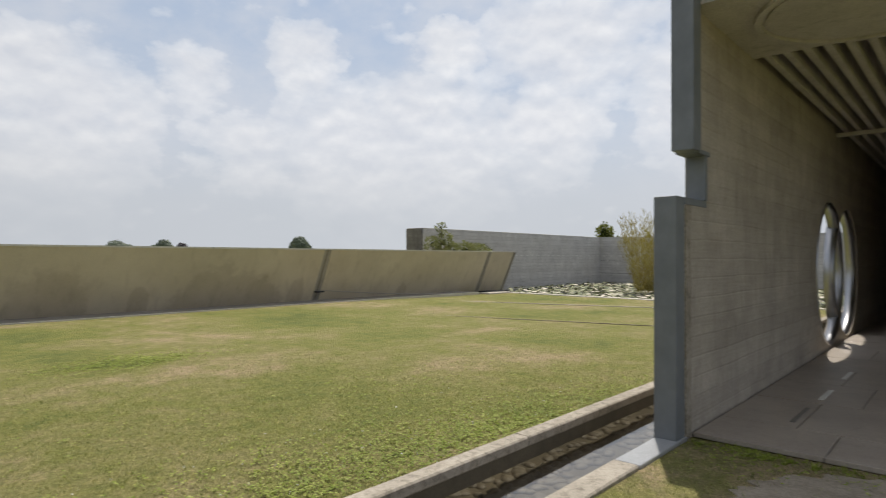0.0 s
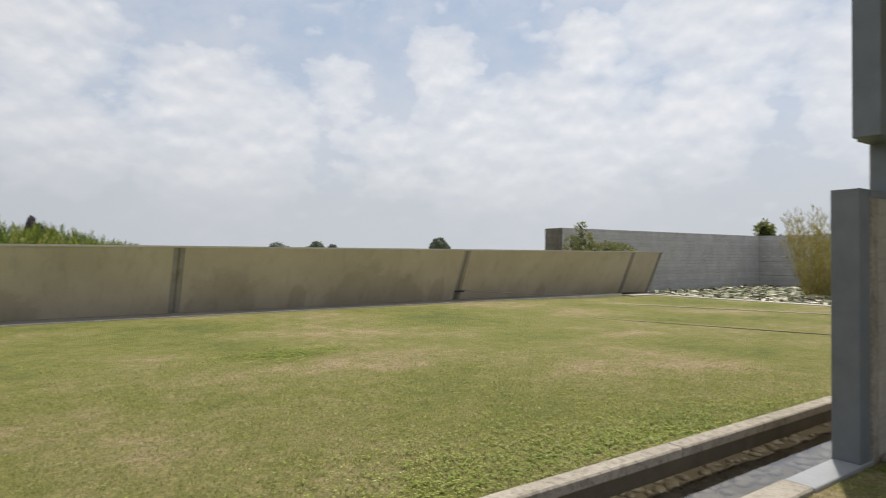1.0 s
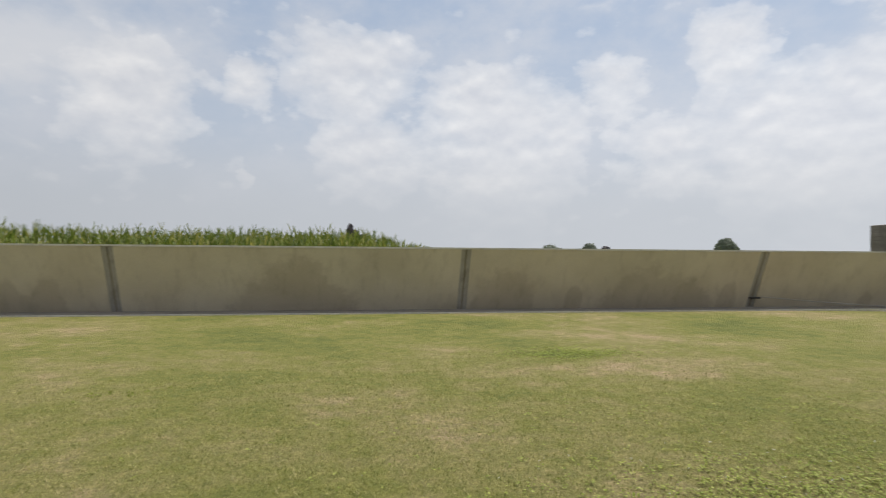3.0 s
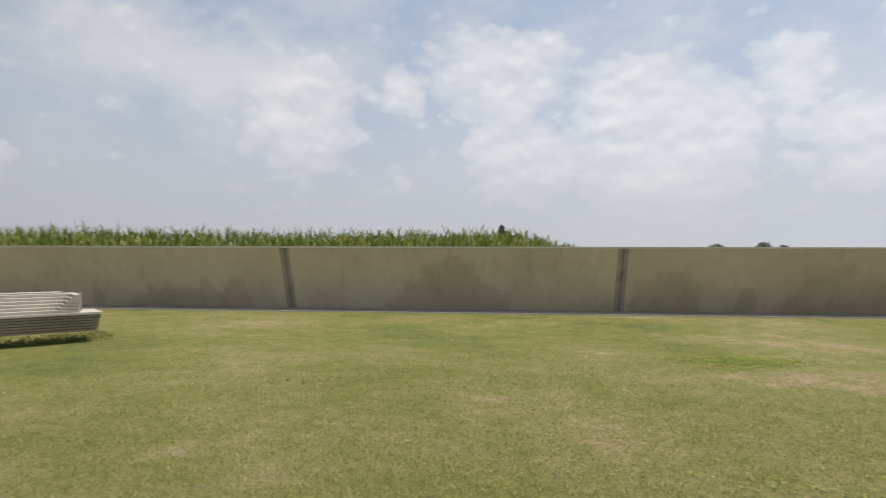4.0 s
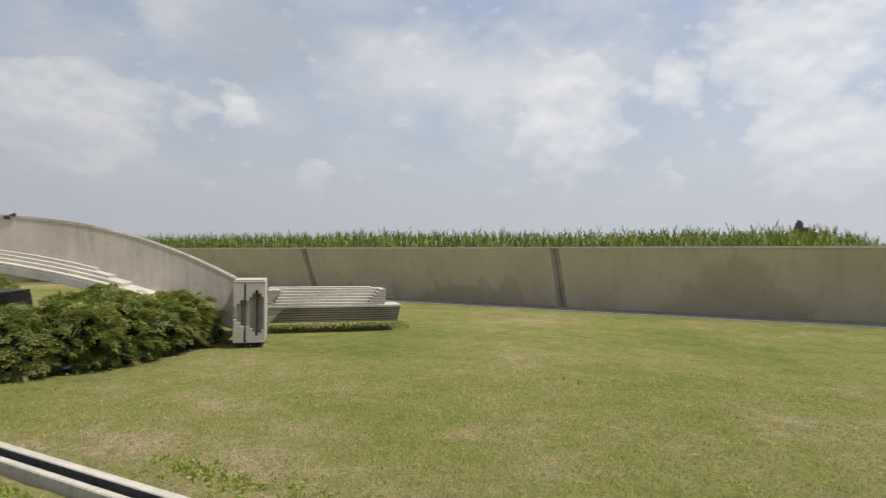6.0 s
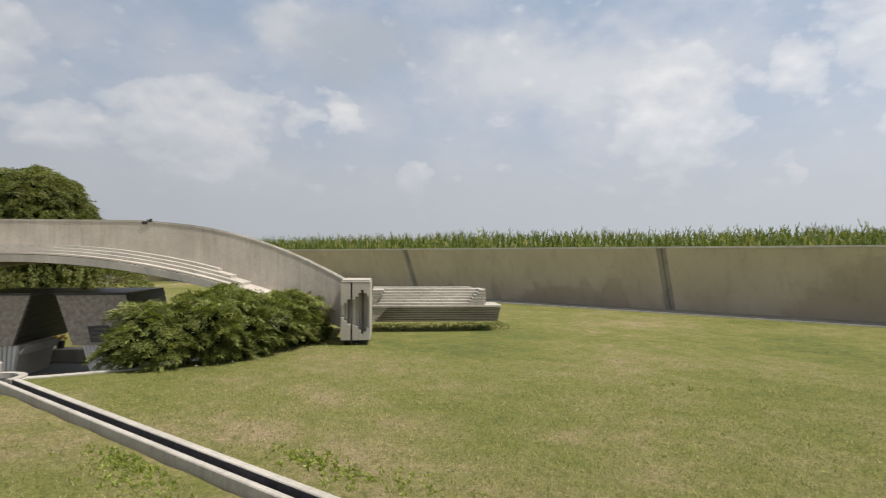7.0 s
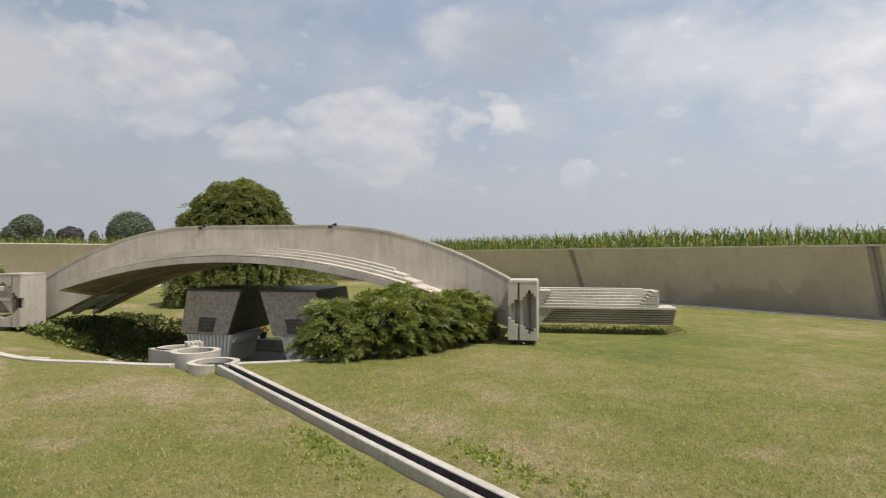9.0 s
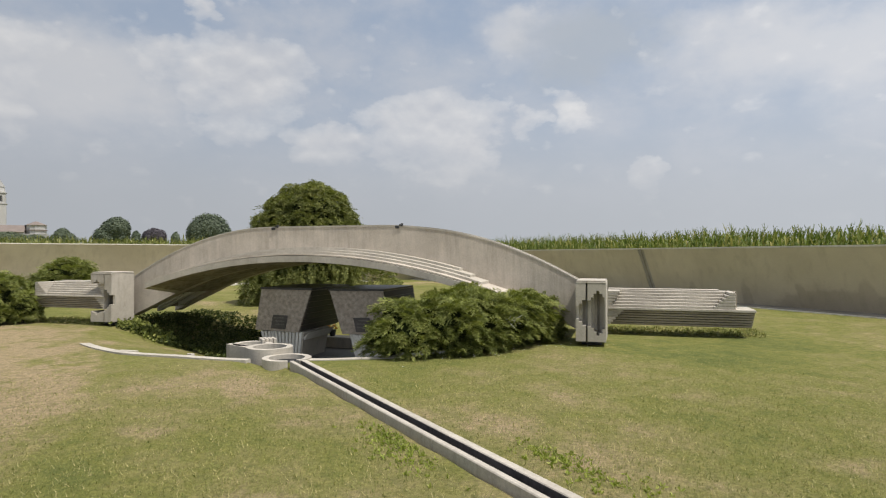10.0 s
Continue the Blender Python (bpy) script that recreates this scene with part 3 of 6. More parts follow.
def build_ground():
    xs = [-900, -400, -150, -80] + lines(-50, -17, 0.75) + lines(-17, -7, 0.1) + lines(-7, 5.3, 0.25) + lines(5.3, POND_X, 0.6) + [POND_X, POND_X + 0.11] + lines(21, 45, 1.5) + [45, 80, 160, 400, 900]
    ys = [-900, -400, -150, -60, -25] + lines(-12, -1.5, 0.5) + lines(-1.5, 1.58, 0.1) + lines(1.58, CH_Y0 - 0.115, 0.03) + [CH_Y0 - 0.11, CH_Y0 - 0.10] + lines(1.74, 2.37, 0.03) + lines(2.37, 2.65, 0.1) + [CH_Y1 + 0.12, CH_Y1 + 0.13] + lines(2.75, 8.0, 0.1) + lines(8.0, 18.2, 0.4) + [18.2, 18.3, 25, 40, 80, 160, 400, 900]
    bm = bmesh.new()
    vs = []
    for y in ys:
        row = []
        for x in xs:
            z = ground_z(x, y)
            if CH_Y0 - 0.105 < y < CH_Y1 + 0.125 and CH_X0 < x < POND_X:
                z = -0.62
            row.append(bm.verts.new((x, y, z)))
        vs.append(row)
    for j in range(len(ys) - 1):
        for i in range(len(xs) - 1):
            bm.faces.new((vs[j][i], vs[j][i + 1], vs[j + 1][i + 1], vs[j + 1][i]))
    for f in bm.faces:
        f.smooth = True
    return single("ground", bm, M_LAWN, "dry summer lawn, green with straw-coloured patches", "lawn", kind="structure")


build_ground()

# ---- leaning enclosure walls ----
WALL_Y, WALL_LEAN, WALL_H = 15.88, 0.77, 1.75
JOINTS = [-32.7, -23.8, -15.10, -6.01, 2.745, 11.415, 19.80]


def leaning_wall(name, label, m, ends, top):
    """Panels along local x whose face leans forward over local -y from a foot at y = 0."""
    wall = empty(name, label, "wall", m, kind="structure")
    lean = WALL_LEAN * top / WALL_H
    for k in range(len(ends) - 1):
        a, b = ends[k] + 0.13, ends[k + 1] - 0.13
        pts = [(0, -0.05), (-lean, top - 0.045), (-lean + 0.30, top - 0.045), (0.30, -0.05)]
        part("panel", prism(bmesh.new(), pts, yz, a, b), M_WALL, wall)
        part("coping", prism(bmesh.new(), [(-lean - 0.015, top - 0.045), (-lean - 0.015, top), (-lean + 0.33, top), (-lean + 0.33, top - 0.045)], yz, a - 0.125, b + 0.125), M_COPING, wall, "thin coping strip coloured bright for its sunlit edge")
        if k < len(ends) - 2 or name == "wall_north":
            o = 0.016
            pts = [(o, -0.05), (-lean + o, top - 0.04), (-lean + 0.29, top - 0.04), (0.29, -0.05)]
            for c in (0.0, 0.155):
                part("joint_post", prism(bmesh.new(), pts, yz, b + c, b + c + 0.105), M_JOINTPOST, wall, "grey recessed joint between panels")
            pts = [(0.035, -0.05), (-lean + 0.035, top - 0.04), (-lean + 0.28, top - 0.04), (0.28, -0.05)]
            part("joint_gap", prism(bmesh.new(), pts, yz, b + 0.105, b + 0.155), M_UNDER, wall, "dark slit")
        band_lean = lean * 0.055 / top
        # darker strip paints the shade of a recessed groove below the coping
        part("head_band", prism(bmesh.new(), [(-lean + 0.006, top - 0.045), (-lean + band_lean * 1.6, top - 0.115), (-lean + 0.1, top - 0.115), (-lean + 0.1, top - 0.045)], yz, a - 0.02, b + 0.02), M_JOINTPOST, wall, "darker strip drawn for a shaded groove under the coping")
        if k < len(ends) - 2:
            e = 18.6 if name == "wall_north" and ends[k + 1] > 18.6 else ends[k + 1] - 0.004
            part("foot_slab", boxed(ends[k], e, -1.08, 0.01, -0.1, 0.085, 0.004), M_FOOT, wall, "grey concrete slab along the foot")
            part("kerb", boxed(ends[k], e, -1.145, -1.083, -0.1, 0.10, 0.006), M_COPING, wall, "pale narrow kerb along the lawn")
    return wall


leaning_wall("wall_north", "long leaning olive-grey concrete enclosure wall with stained panels", pose(0, WALL_Y, 0), JOINTS + [21.6], WALL_H)
leaning_wall("wall_west", "leaning olive-grey concrete enclosure wall beyond the arch", pose(-33.0, 15.2, 0, 0, 0, 90), [-55.7, -47.0, -38.3, -29.5, -20.75, -12.0, -3.2, 0.6], 2.05)


def build_pond_walls():
    wall = empty("wall_pond", "high grey board-marked concrete wall behind the pond", "wall", pose(0, 0, 0), kind="structure")
    part("long_face", boxed(19.04, 36.2, 18.3, 19.32, -0.8, 2.8, 0.01), M_FARWALL, wall)
    part("return_face", boxed(35.77, 36.2, -12, 18.29, -0.8, 2.8), M_FARWALL, wall)
    part("end_face", boxed(18.95, 19.04, 18.32, 19.30, -0.8, 2.78, 0.01), M_ENDSTONE, wall, "dark weathered end of the wall")
    for z in (1.55,):
        for k in range(30):
            x = 19.6 + k * 0.54
            part("tile_inlay", boxed(x, x + 0.22, 18.285, 18.30, z, z + 0.045), M_TILE, wall)
        for k in range(16):
            y = 9.8 + k * 0.54
            part("tile_inlay", boxed(35.755, 35.77, y, y + 0.22, z, z + 0.045), M_TILE, wall)
    part("groove", boxed(35.76, 35.772, 8, 18.28, 0.45, 0.47), M_JOINT, wall)
    part("groove", boxed(35.76, 35.772, 8, 18.28, 1.25, 1.27), M_JOINT, wall)
    single("water_tank_water", boxed(POND_X + 0.1, 35.77, -8, 18.3, -0.24, -0.2), M_WATER, "still dark pond water", "water", kind="structure")
    k = single("pond_kerb", boxed(POND_X - 0.2, POND_X + 0.12, -8, 14.9, -0.7, 0.03, 0.01), M_PALE, "pale concrete kerb along the pond", "kerb", kind="structure")
    pad = empty("pond_threshold", "dark stone slab at the tip of the pond", "slab", pose(0, 0, 0), kind="structure")
    part("slab", boxed(18.75, 20.25, 14.35, 14.95, -0.1, 0.05, 0.01), M_PALE, pad)
    part("slab", boxed(19.6, 20.9, 14.95, 15.6, -0.1, 0.06, 0.01), M_BLACK, pad)
    # gravel strips across the lawn
    for a, b, wide, top, mat, label in (((14.27, 15.2), (18.6, 3.0), 0.14, 0.02, M_KERB, "narrow concrete strip across the lawn"), ((10.3, 12.8), (13.3, 3.1), 0.035, 0.014, M_DIRT, "narrow bare joint across the lawn")):
        single("path_strip", prism(bmesh.new(), [a, (a[0] + wide, a[1]), (b[0] + wide, b[1]), b], xy, -0.1, top), mat, label, "path", kind="structure")


build_pond_walls()


def build_cable():
    """A pale hose that runs from a bracket on a wall joint down to the grass."""
    hose = empty("hose", "thin pale hose hanging from a wall joint to the grass", "hose", pose(0, 0, 0))
    bm = bmesh.new()
    pts = [Vector((11.6 + 5.0 * q, 15.60 - 0.55 * q, 0.30 * (1 - q) ** 1.5 + 0.10)) for q in (0, 0.2, 0.4, 0.6, 0.8, 1.0)]
    rows = [[bm.verts.new(p + Vector((0, 0.014 * math.cos(a), 0.014 * math.sin(a)))) for a in (0, 1.57, 3.14, 4.71)] for p in pts]
    for p, q in zip(rows[:-1], rows[1:]):
        for j in range(4):
            bm.faces.new((p[j], p[(j + 1) % 4], q[(j + 1) % 4], q[j])).smooth = True
    part("tube", bm, M_PALE, hose)
    part("bracket", boxed(11.30, 11.62, 15.58, 15.72, 0.34, 0.39, 0.01), M_BLACK, hose, "dark bracket")


build_cable()

# ---- covered passage ----
PW0, PW1 = 1.62, 1.80
CIRCLES, CIRC_Z, CIRC_R = (11.45, 13.15), 1.26, 1.17


def ring_tube(cx, y0, y1, r0, r1):
    bm = bmesh.new()
    n = 48
    rows = []
    for i in range(n):
        a = 2 * math.pi * i / n
        rows.append([bm.verts.new((cx + r * math.cos(a), y, CIRC_Z + r * math.sin(a))) for r, y in ((r0, y0), (r1, y0), (r1, y1), (r0, y1))])
    for i in range(n):
        p, q = rows[i], rows[(i + 1) % n]
        for j in range(4):
            bm.faces.new((p[j], p[(j + 1) % 4], q[(j + 1) % 4], q[j])).smooth = True
    return bm


def build_passage():
    wall = empty("wall_passage", "board-marked concrete passage wall with stepped steel-clad end", "wall", pose(0, 0, 0), kind="structure")
    bm = bmesh.new()
    # closed outline with the stepped end, then a seam to the double round opening
    top = 4.25
    step = [(4.90, -0.05), (4.90, 1.97), (5.40, 1.97), (5.40, 2.47), (5.10, 2.47), (5.10, top)]
    c0, c1 = CIRCLES
    mid = (c0 + c1) / 2
    half = math.acos((c1 - c0) / 2 / CIRC_R)
    left_arc = [(c0 + CIRC_R * math.cos(a), CIRC_Z + CIRC_R * math.sin(a)) for a in [half + (2 * math.pi - 2 * half) * i / 40 for i in range(41)]]
    right_arc = [(c1 + CIRC_R * math.cos(a), CIRC_Z + CIRC_R * math.sin(a)) for a in [math.pi + half + (2 * math.pi - 2 * half) * i / 40 for i in range(41)]]
    upper_l = [p for p in left_arc if p[1] >= CIRC_Z]
    lower_l = [p for p in left_arc if p[1] <= CIRC_Z]
    upper_r = [p for p in right_arc if p[1] >= CIRC_Z]
    lower_r = [p for p in right_arc if p[1] <= CIRC_Z]
    x0, x1 = c0 - CIRC_R, c1 + CIRC_R
    # panel before the opening, above it, below it, after it
    prism(bm, step + [(x0, top), (x0, -0.05)], xz, PW0, PW1)
    prism(bm, [(x0, top)] + sorted(upper_l + upper_r) + [(x1, top)], xz, PW0, PW1)
    prism(bm, [(x0, -0.05)] + sorted(lower_l + lower_r) + [(x1, -0.05)], xz, PW0, PW1)
    prism(bm, [(x1, -0.05), (24, -0.05), (24, top), (x1, top)], xz, PW0, PW1)
    part("wall_face", bm, M_BOARD, wall)
    part("ring_rim", ring_tube(c0, PW0 - 0.015, PW1 - 0.02, CIRC_R - 0.03, CIRC_R + 0.004), M_BRIGHT, wall, "polished metal rim of a round opening")
    part("ring_rim", ring_tube(c1, PW0 + 0.02, PW1 + 0.015, CIRC_R - 0.03, CIRC_R + 0.004), M_BRIGHT, wall, "polished metal rim of a round opening")
    # steel edge: three plates that follow the steps of the wall's end
    part("lower_edge_plate", boxed(4.72, 4.90, 1.625, 1.815, 0.0, 2.03, 0.005), M_STEEL, wall, "blue-grey steel plate")
    part("ledge_plate", boxed(4.90, 5.42, 1.615, 1.805, 1.97, 2.03, 0.004), M_STEEL, wall)
    part("notch_plate", boxed(5.34, 5.40, 1.60, 1.77, 2.03, 2.47, 0.004), M_STEEL, wall)
    part("upper_ledge_plate", boxed(5.10, 5.44, 1.59, 1.78, 2.43, 2.47, 0.004), M_STEEL, wall)
    part("upper_edge_plate", boxed(4.92, 5.10, 1.555, 1.745, 2.43, 4.3, 0.005), M_STEEL, wall, "blue-grey steel plate")
    for k in range(40):
        z = 0.05 + k * 0.048
        part("tooth", boxed(4.90, 4.910, 1.613, 1.62, z, z + 0.018), M_UNDER, wall)
    part("worn_edge", boxed(4.905, 5.03, PW0 - 0.005, PW0 + 0.02, 0.0, 1.968, 0.003), M_KERB, wall, "spalled edge with coarse aggregate")
    part("worn_edge", boxed(5.105, 5.19, PW0 - 0.005, PW0 + 0.02, 2.475, 4.0, 0.003), M_KERB, wall, "spalled edge with coarse aggregate")
    # unseen south wall, its start set by how much light the passage needs
    single("unseen_wall_south", boxed(10.5, 24, -1.6, -1.3, -0.05, 4.25), M_BOARD, "unseen concrete wall, cut short to let light into the passage", "wall", kind="structure")
    # end wall added to close the passage and keep it dark
    single("passage_wall_end", boxed(24, 24.3, -1.6, 1.8, -0.05, 4.25), M_BOARD, "concrete end wall added to keep the passage dark", "wall", kind="structure")
    bm = boxed(5.02, 24, -1.6, PW1, 3.95, 4.3)
    box(bm, 5.1, 6.95, -1.6, PW0 - 0.002, 3.70, 3.948)
    for k in range(17):
        y = PW0 - 0.17 - k * 0.185
        box(bm, 6.95, 23.9, y, y + 0.07, 3.70, 3.94)
    box(bm, 11.95, 12.03, -1.6, PW0 - 0.01, 3.60, 3.66)
    cc = (6.05, 0.45)
    band(bm, cc, 0.84, 0.90, 3.665, 3.70, 0, 360, 48)
    prism(bm, [(cc[0] + 0.8 * math.cos(i * math.pi / 20), cc[1] + 0.8 * math.sin(i * math.pi / 20)) for i in range(40)], xy, 3.68, 3.70)
    single("ceiling", bm, M_CEIL, "concrete passage ceiling with slats and a round relief", "ceiling", kind="structure")


build_passage()


def build_channel():
    ch = empty("water_channel", "sunken water channel with weathered concrete kerbs", "channel", pose(0, 0, 0), kind="structure")
    x = CH_X0
    for n in (3.4, 2.9, 3.6, 3.2, 3.3, 3.1):
        part("kerb", boxed(x + 0.004, x + n, CH_Y1, CH_Y1 + 0.15, -0.055, 0.03, 0.012), M_KERB, ch)
        x += n
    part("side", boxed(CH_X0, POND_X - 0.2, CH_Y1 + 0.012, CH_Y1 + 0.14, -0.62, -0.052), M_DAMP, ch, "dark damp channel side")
    part("kerb", boxed(CH_X0, 3.97, CH_Y0 - 0.20, CH_Y0, -0.62, 0.03, 0.012), M_KERB, ch)
    part("kerb", boxed(3.985, 4.93, CH_Y0 - 0.20, CH_Y0, -0.62, 0.022, 0.006), M_SMOOTH, ch, "smooth grey kerb slab")
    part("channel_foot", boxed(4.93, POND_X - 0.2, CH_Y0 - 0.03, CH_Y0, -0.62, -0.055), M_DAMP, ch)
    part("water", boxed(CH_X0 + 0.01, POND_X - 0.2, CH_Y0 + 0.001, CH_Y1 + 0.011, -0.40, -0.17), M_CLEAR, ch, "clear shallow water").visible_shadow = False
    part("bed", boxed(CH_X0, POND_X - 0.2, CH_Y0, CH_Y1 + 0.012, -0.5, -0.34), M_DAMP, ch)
    rng = random.Random(5)
    for k in range(260):
        px, py = rng.uniform(2.2, 7.6), rng.uniform(CH_Y0 + 0.05, CH_Y1 - 0.03)
        bm = bmesh.new()
        r = rng.uniform(0.05, 0.10)
        bmesh.ops.create_icosphere(bm, subdivisions=2, radius=1.0, matrix=Matrix.LocRotScale((px, py, -0.345), Euler((0, 0, rng.uniform(0, 3))), (r, r * 0.75, 0.032)))
        for f in bm.faces:
            f.smooth = True
        part("cobble", bm, M_COBBLE, ch)


build_channel()


def build_floor():
    fl = empty("floor", "pale worn stone slab floor of the passage", "floor", pose(0, 0, 0), kind="structure")
    part("bed", boxed(5.06, 24, -1.55, PW0 - 0.002, -0.2, 0.012), M_JOINT, fl)
    rng = random.Random(9)
    xs = [5.02, 5.75]
    while xs[-1] < 23:
        xs.append(xs[-1] + 1.15)
    for i in range(len(xs) - 1):
        y = PW0 - 0.02
        first = True
        while y > -1.4:
            d = (0.62 if i % 2 else 0.95) if first else 0.95
            first = False
            y2 = max(-1.5, y - d)
            part("floor_slab", boxed(xs[i] + 0.004, xs[i + 1] - 0.004, y2 + 0.004, y - 0.004, 0.0, 0.04 + rng.uniform(-0.002, 0.002), 0.004), M_SLAB, fl)
            y = y2
    part("drain_slot", boxed(5.95, 6.62, 1.03, 1.07, 0.03, 0.0455), M_JOINT, fl, "narrow dark drain slot")
    # dashes of sunlight on the floor, painted as pale strips
    for x in (7.1, 8.5):
        part("sun_dash", boxed(x, x + 0.6, 1.0, 1.05, 0.03, 0.0455), M_TILE, fl, "dash of sunlight drawn as a pale strip")
    bm = bmesh.new()
    n = 130
    ring = []
    for i in range(n):
        a = 2 * math.pi * i / n
        r = 1 + 0.16 * noise.noise((math.cos(a) * 2, math.sin(a) * 2, 5)) + 0.12 * noise.noise((math.cos(a) * 9, math.sin(a) * 9, 7)) + 0.07 * noise.noise((math.cos(a) * 30, math.sin(a) * 30, 9))
        ring.append((4.02 + 0.98 * r * math.cos(a), -0.38 + 1.35 * r * math.sin(a)))
    prism(bm, ring, xy, -0.05, 0.007)
    single("gravel_patch", bm, M_DIRT, "trodden grey-brown gravel before the passage", "gravel", kind="structure")


build_floor()


def build_rill():
    d = (Vector(RILL_B) - Vector(RILL_A))
    ln, ang = d.length, math.degrees(math.atan2(d.y, d.x))
    rill = empty("rill", "narrow raised concrete water rill across the lawn", "rill", pose(*RILL_A, 0, 0, 0, ang))
    x = 0.05
    for n in (2.05, 2.0, 1.9, 2.05, 1.3):
        for y0, y1 in ((-0.072, -0.014), (0.084, 0.16)):
            part("side", boxed(x + 0.003, min(x + n, ln), y0, y1, -0.45, 0.035, 0.008), M_PALE, rill)
        x += n
    part("bed", boxed(0.0, ln, -0.014, 0.084, -0.45, -0.13), M_HOLLOW, rill, "near-black bed")
    # thin strips added in a dark colour for the shade inside the rill
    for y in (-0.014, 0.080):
        part("lining", boxed(0.02, ln, y, y + 0.004, -0.17, 0.030), M_LINING, rill, "inner face coloured dark for its shade")
    basins = empty("ring_basins", "stepped group of round pale concrete water basins", "basin", pose(0, 0, 0))
    a = (-9.06, 1.76)
    part("ring", band(bmesh.new(), a, 0.255, 0.345, -0.5, 0.035, ang + 14, ang + 346, 40), M_PALE, basins)
    part("pool", band(bmesh.new(), a, 0.0, 0.254, -0.4, -0.03, 0, 360, 24), M_HOLLOW, basins, "near-black disc filling the ring")
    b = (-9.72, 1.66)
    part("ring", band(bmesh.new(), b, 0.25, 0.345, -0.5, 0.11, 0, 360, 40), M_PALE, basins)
    part("pool", band(bmesh.new(), b, 0.0, 0.249, -0.4, 0.03, 0, 360, 24), M_HOLLOW, basins)
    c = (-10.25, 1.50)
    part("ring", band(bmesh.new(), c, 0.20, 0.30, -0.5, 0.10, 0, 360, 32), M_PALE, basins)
    part("pool", band(bmesh.new(), c, 0.0, 0.198, -0.4, 0.02, 0, 360, 24), M_HOLLOW, basins)
    bm = bmesh.new()
    prism(bm, [(-10.42, 1.20), (-10.34, 1.12), (-9.82, 1.34), (-9.86, 1.48)], xy, -0.5, 0.10)
    part("spout", bm, M_PALE, basins, "pointed concrete spout")
    for k in range(4):
        part("fin", boxed(-10.55, -10.30, 1.66 + k * 0.062, 1.71 + k * 0.062, -0.5, 0.145, 0.006), M_PALE, basins)


build_rill()

# ---- arch ----
ARCH = pose(ARCH_AT[0], ARCH_AT[1], 0, 0, 0, 45)


def arch_top(s):
    return 2.09 - 0.0842 * max(0, abs(s) - 1.37) ** 2 - 0.03 * smooth(1.0, 2.0, s)


def shelf_low(s):
    return 1.375 - (0.047 if s < -0.35 else 0.043) * (s + 0.35) ** 2


def curved(lo, hi, s0, s1, n, w0, w1):
    """A slab that follows two curves of s, from w0 to w1."""
    ss = [s0 + (s1 - s0) * i / n for i in range(n + 1)]
    return prism(bmesh.new(), [(s, hi(s)) for s in ss] + [(s, lo(s)) for s in reversed(ss)], xz, w0, w1)


def vault_low(s):
    return 1.375 - 0.0395 * s * s - 0.14 * (s / 3.78) ** 4


def leg_z(s):
    """Height of the sloping underside of a leg."""
    return 0.134 + (4.907 - abs(s)) * 0.48


def shelf_slab(bm, ss, drop0, drop1, w0, w1, thick):
    """The curved shelf: its underside sinks towards the back."""
    rows = [[bm.verts.new(p) for p in ((s, w0, drop0(s)), (s, w1, drop1(s)), (s, w1, shelf_low(s) + thick), (s, w0, shelf_low(s) + thick))] for s in ss]
    for p, q in zip(rows[:-1], rows[1:]):
        for j in range(4):
            bm.faces.new((p[j], p[(j + 1) % 4], q[(j + 1) % 4], q[j]))
    bm.faces.new(rows[0][::-1])
    bm.faces.new(rows[-1])
    return bm


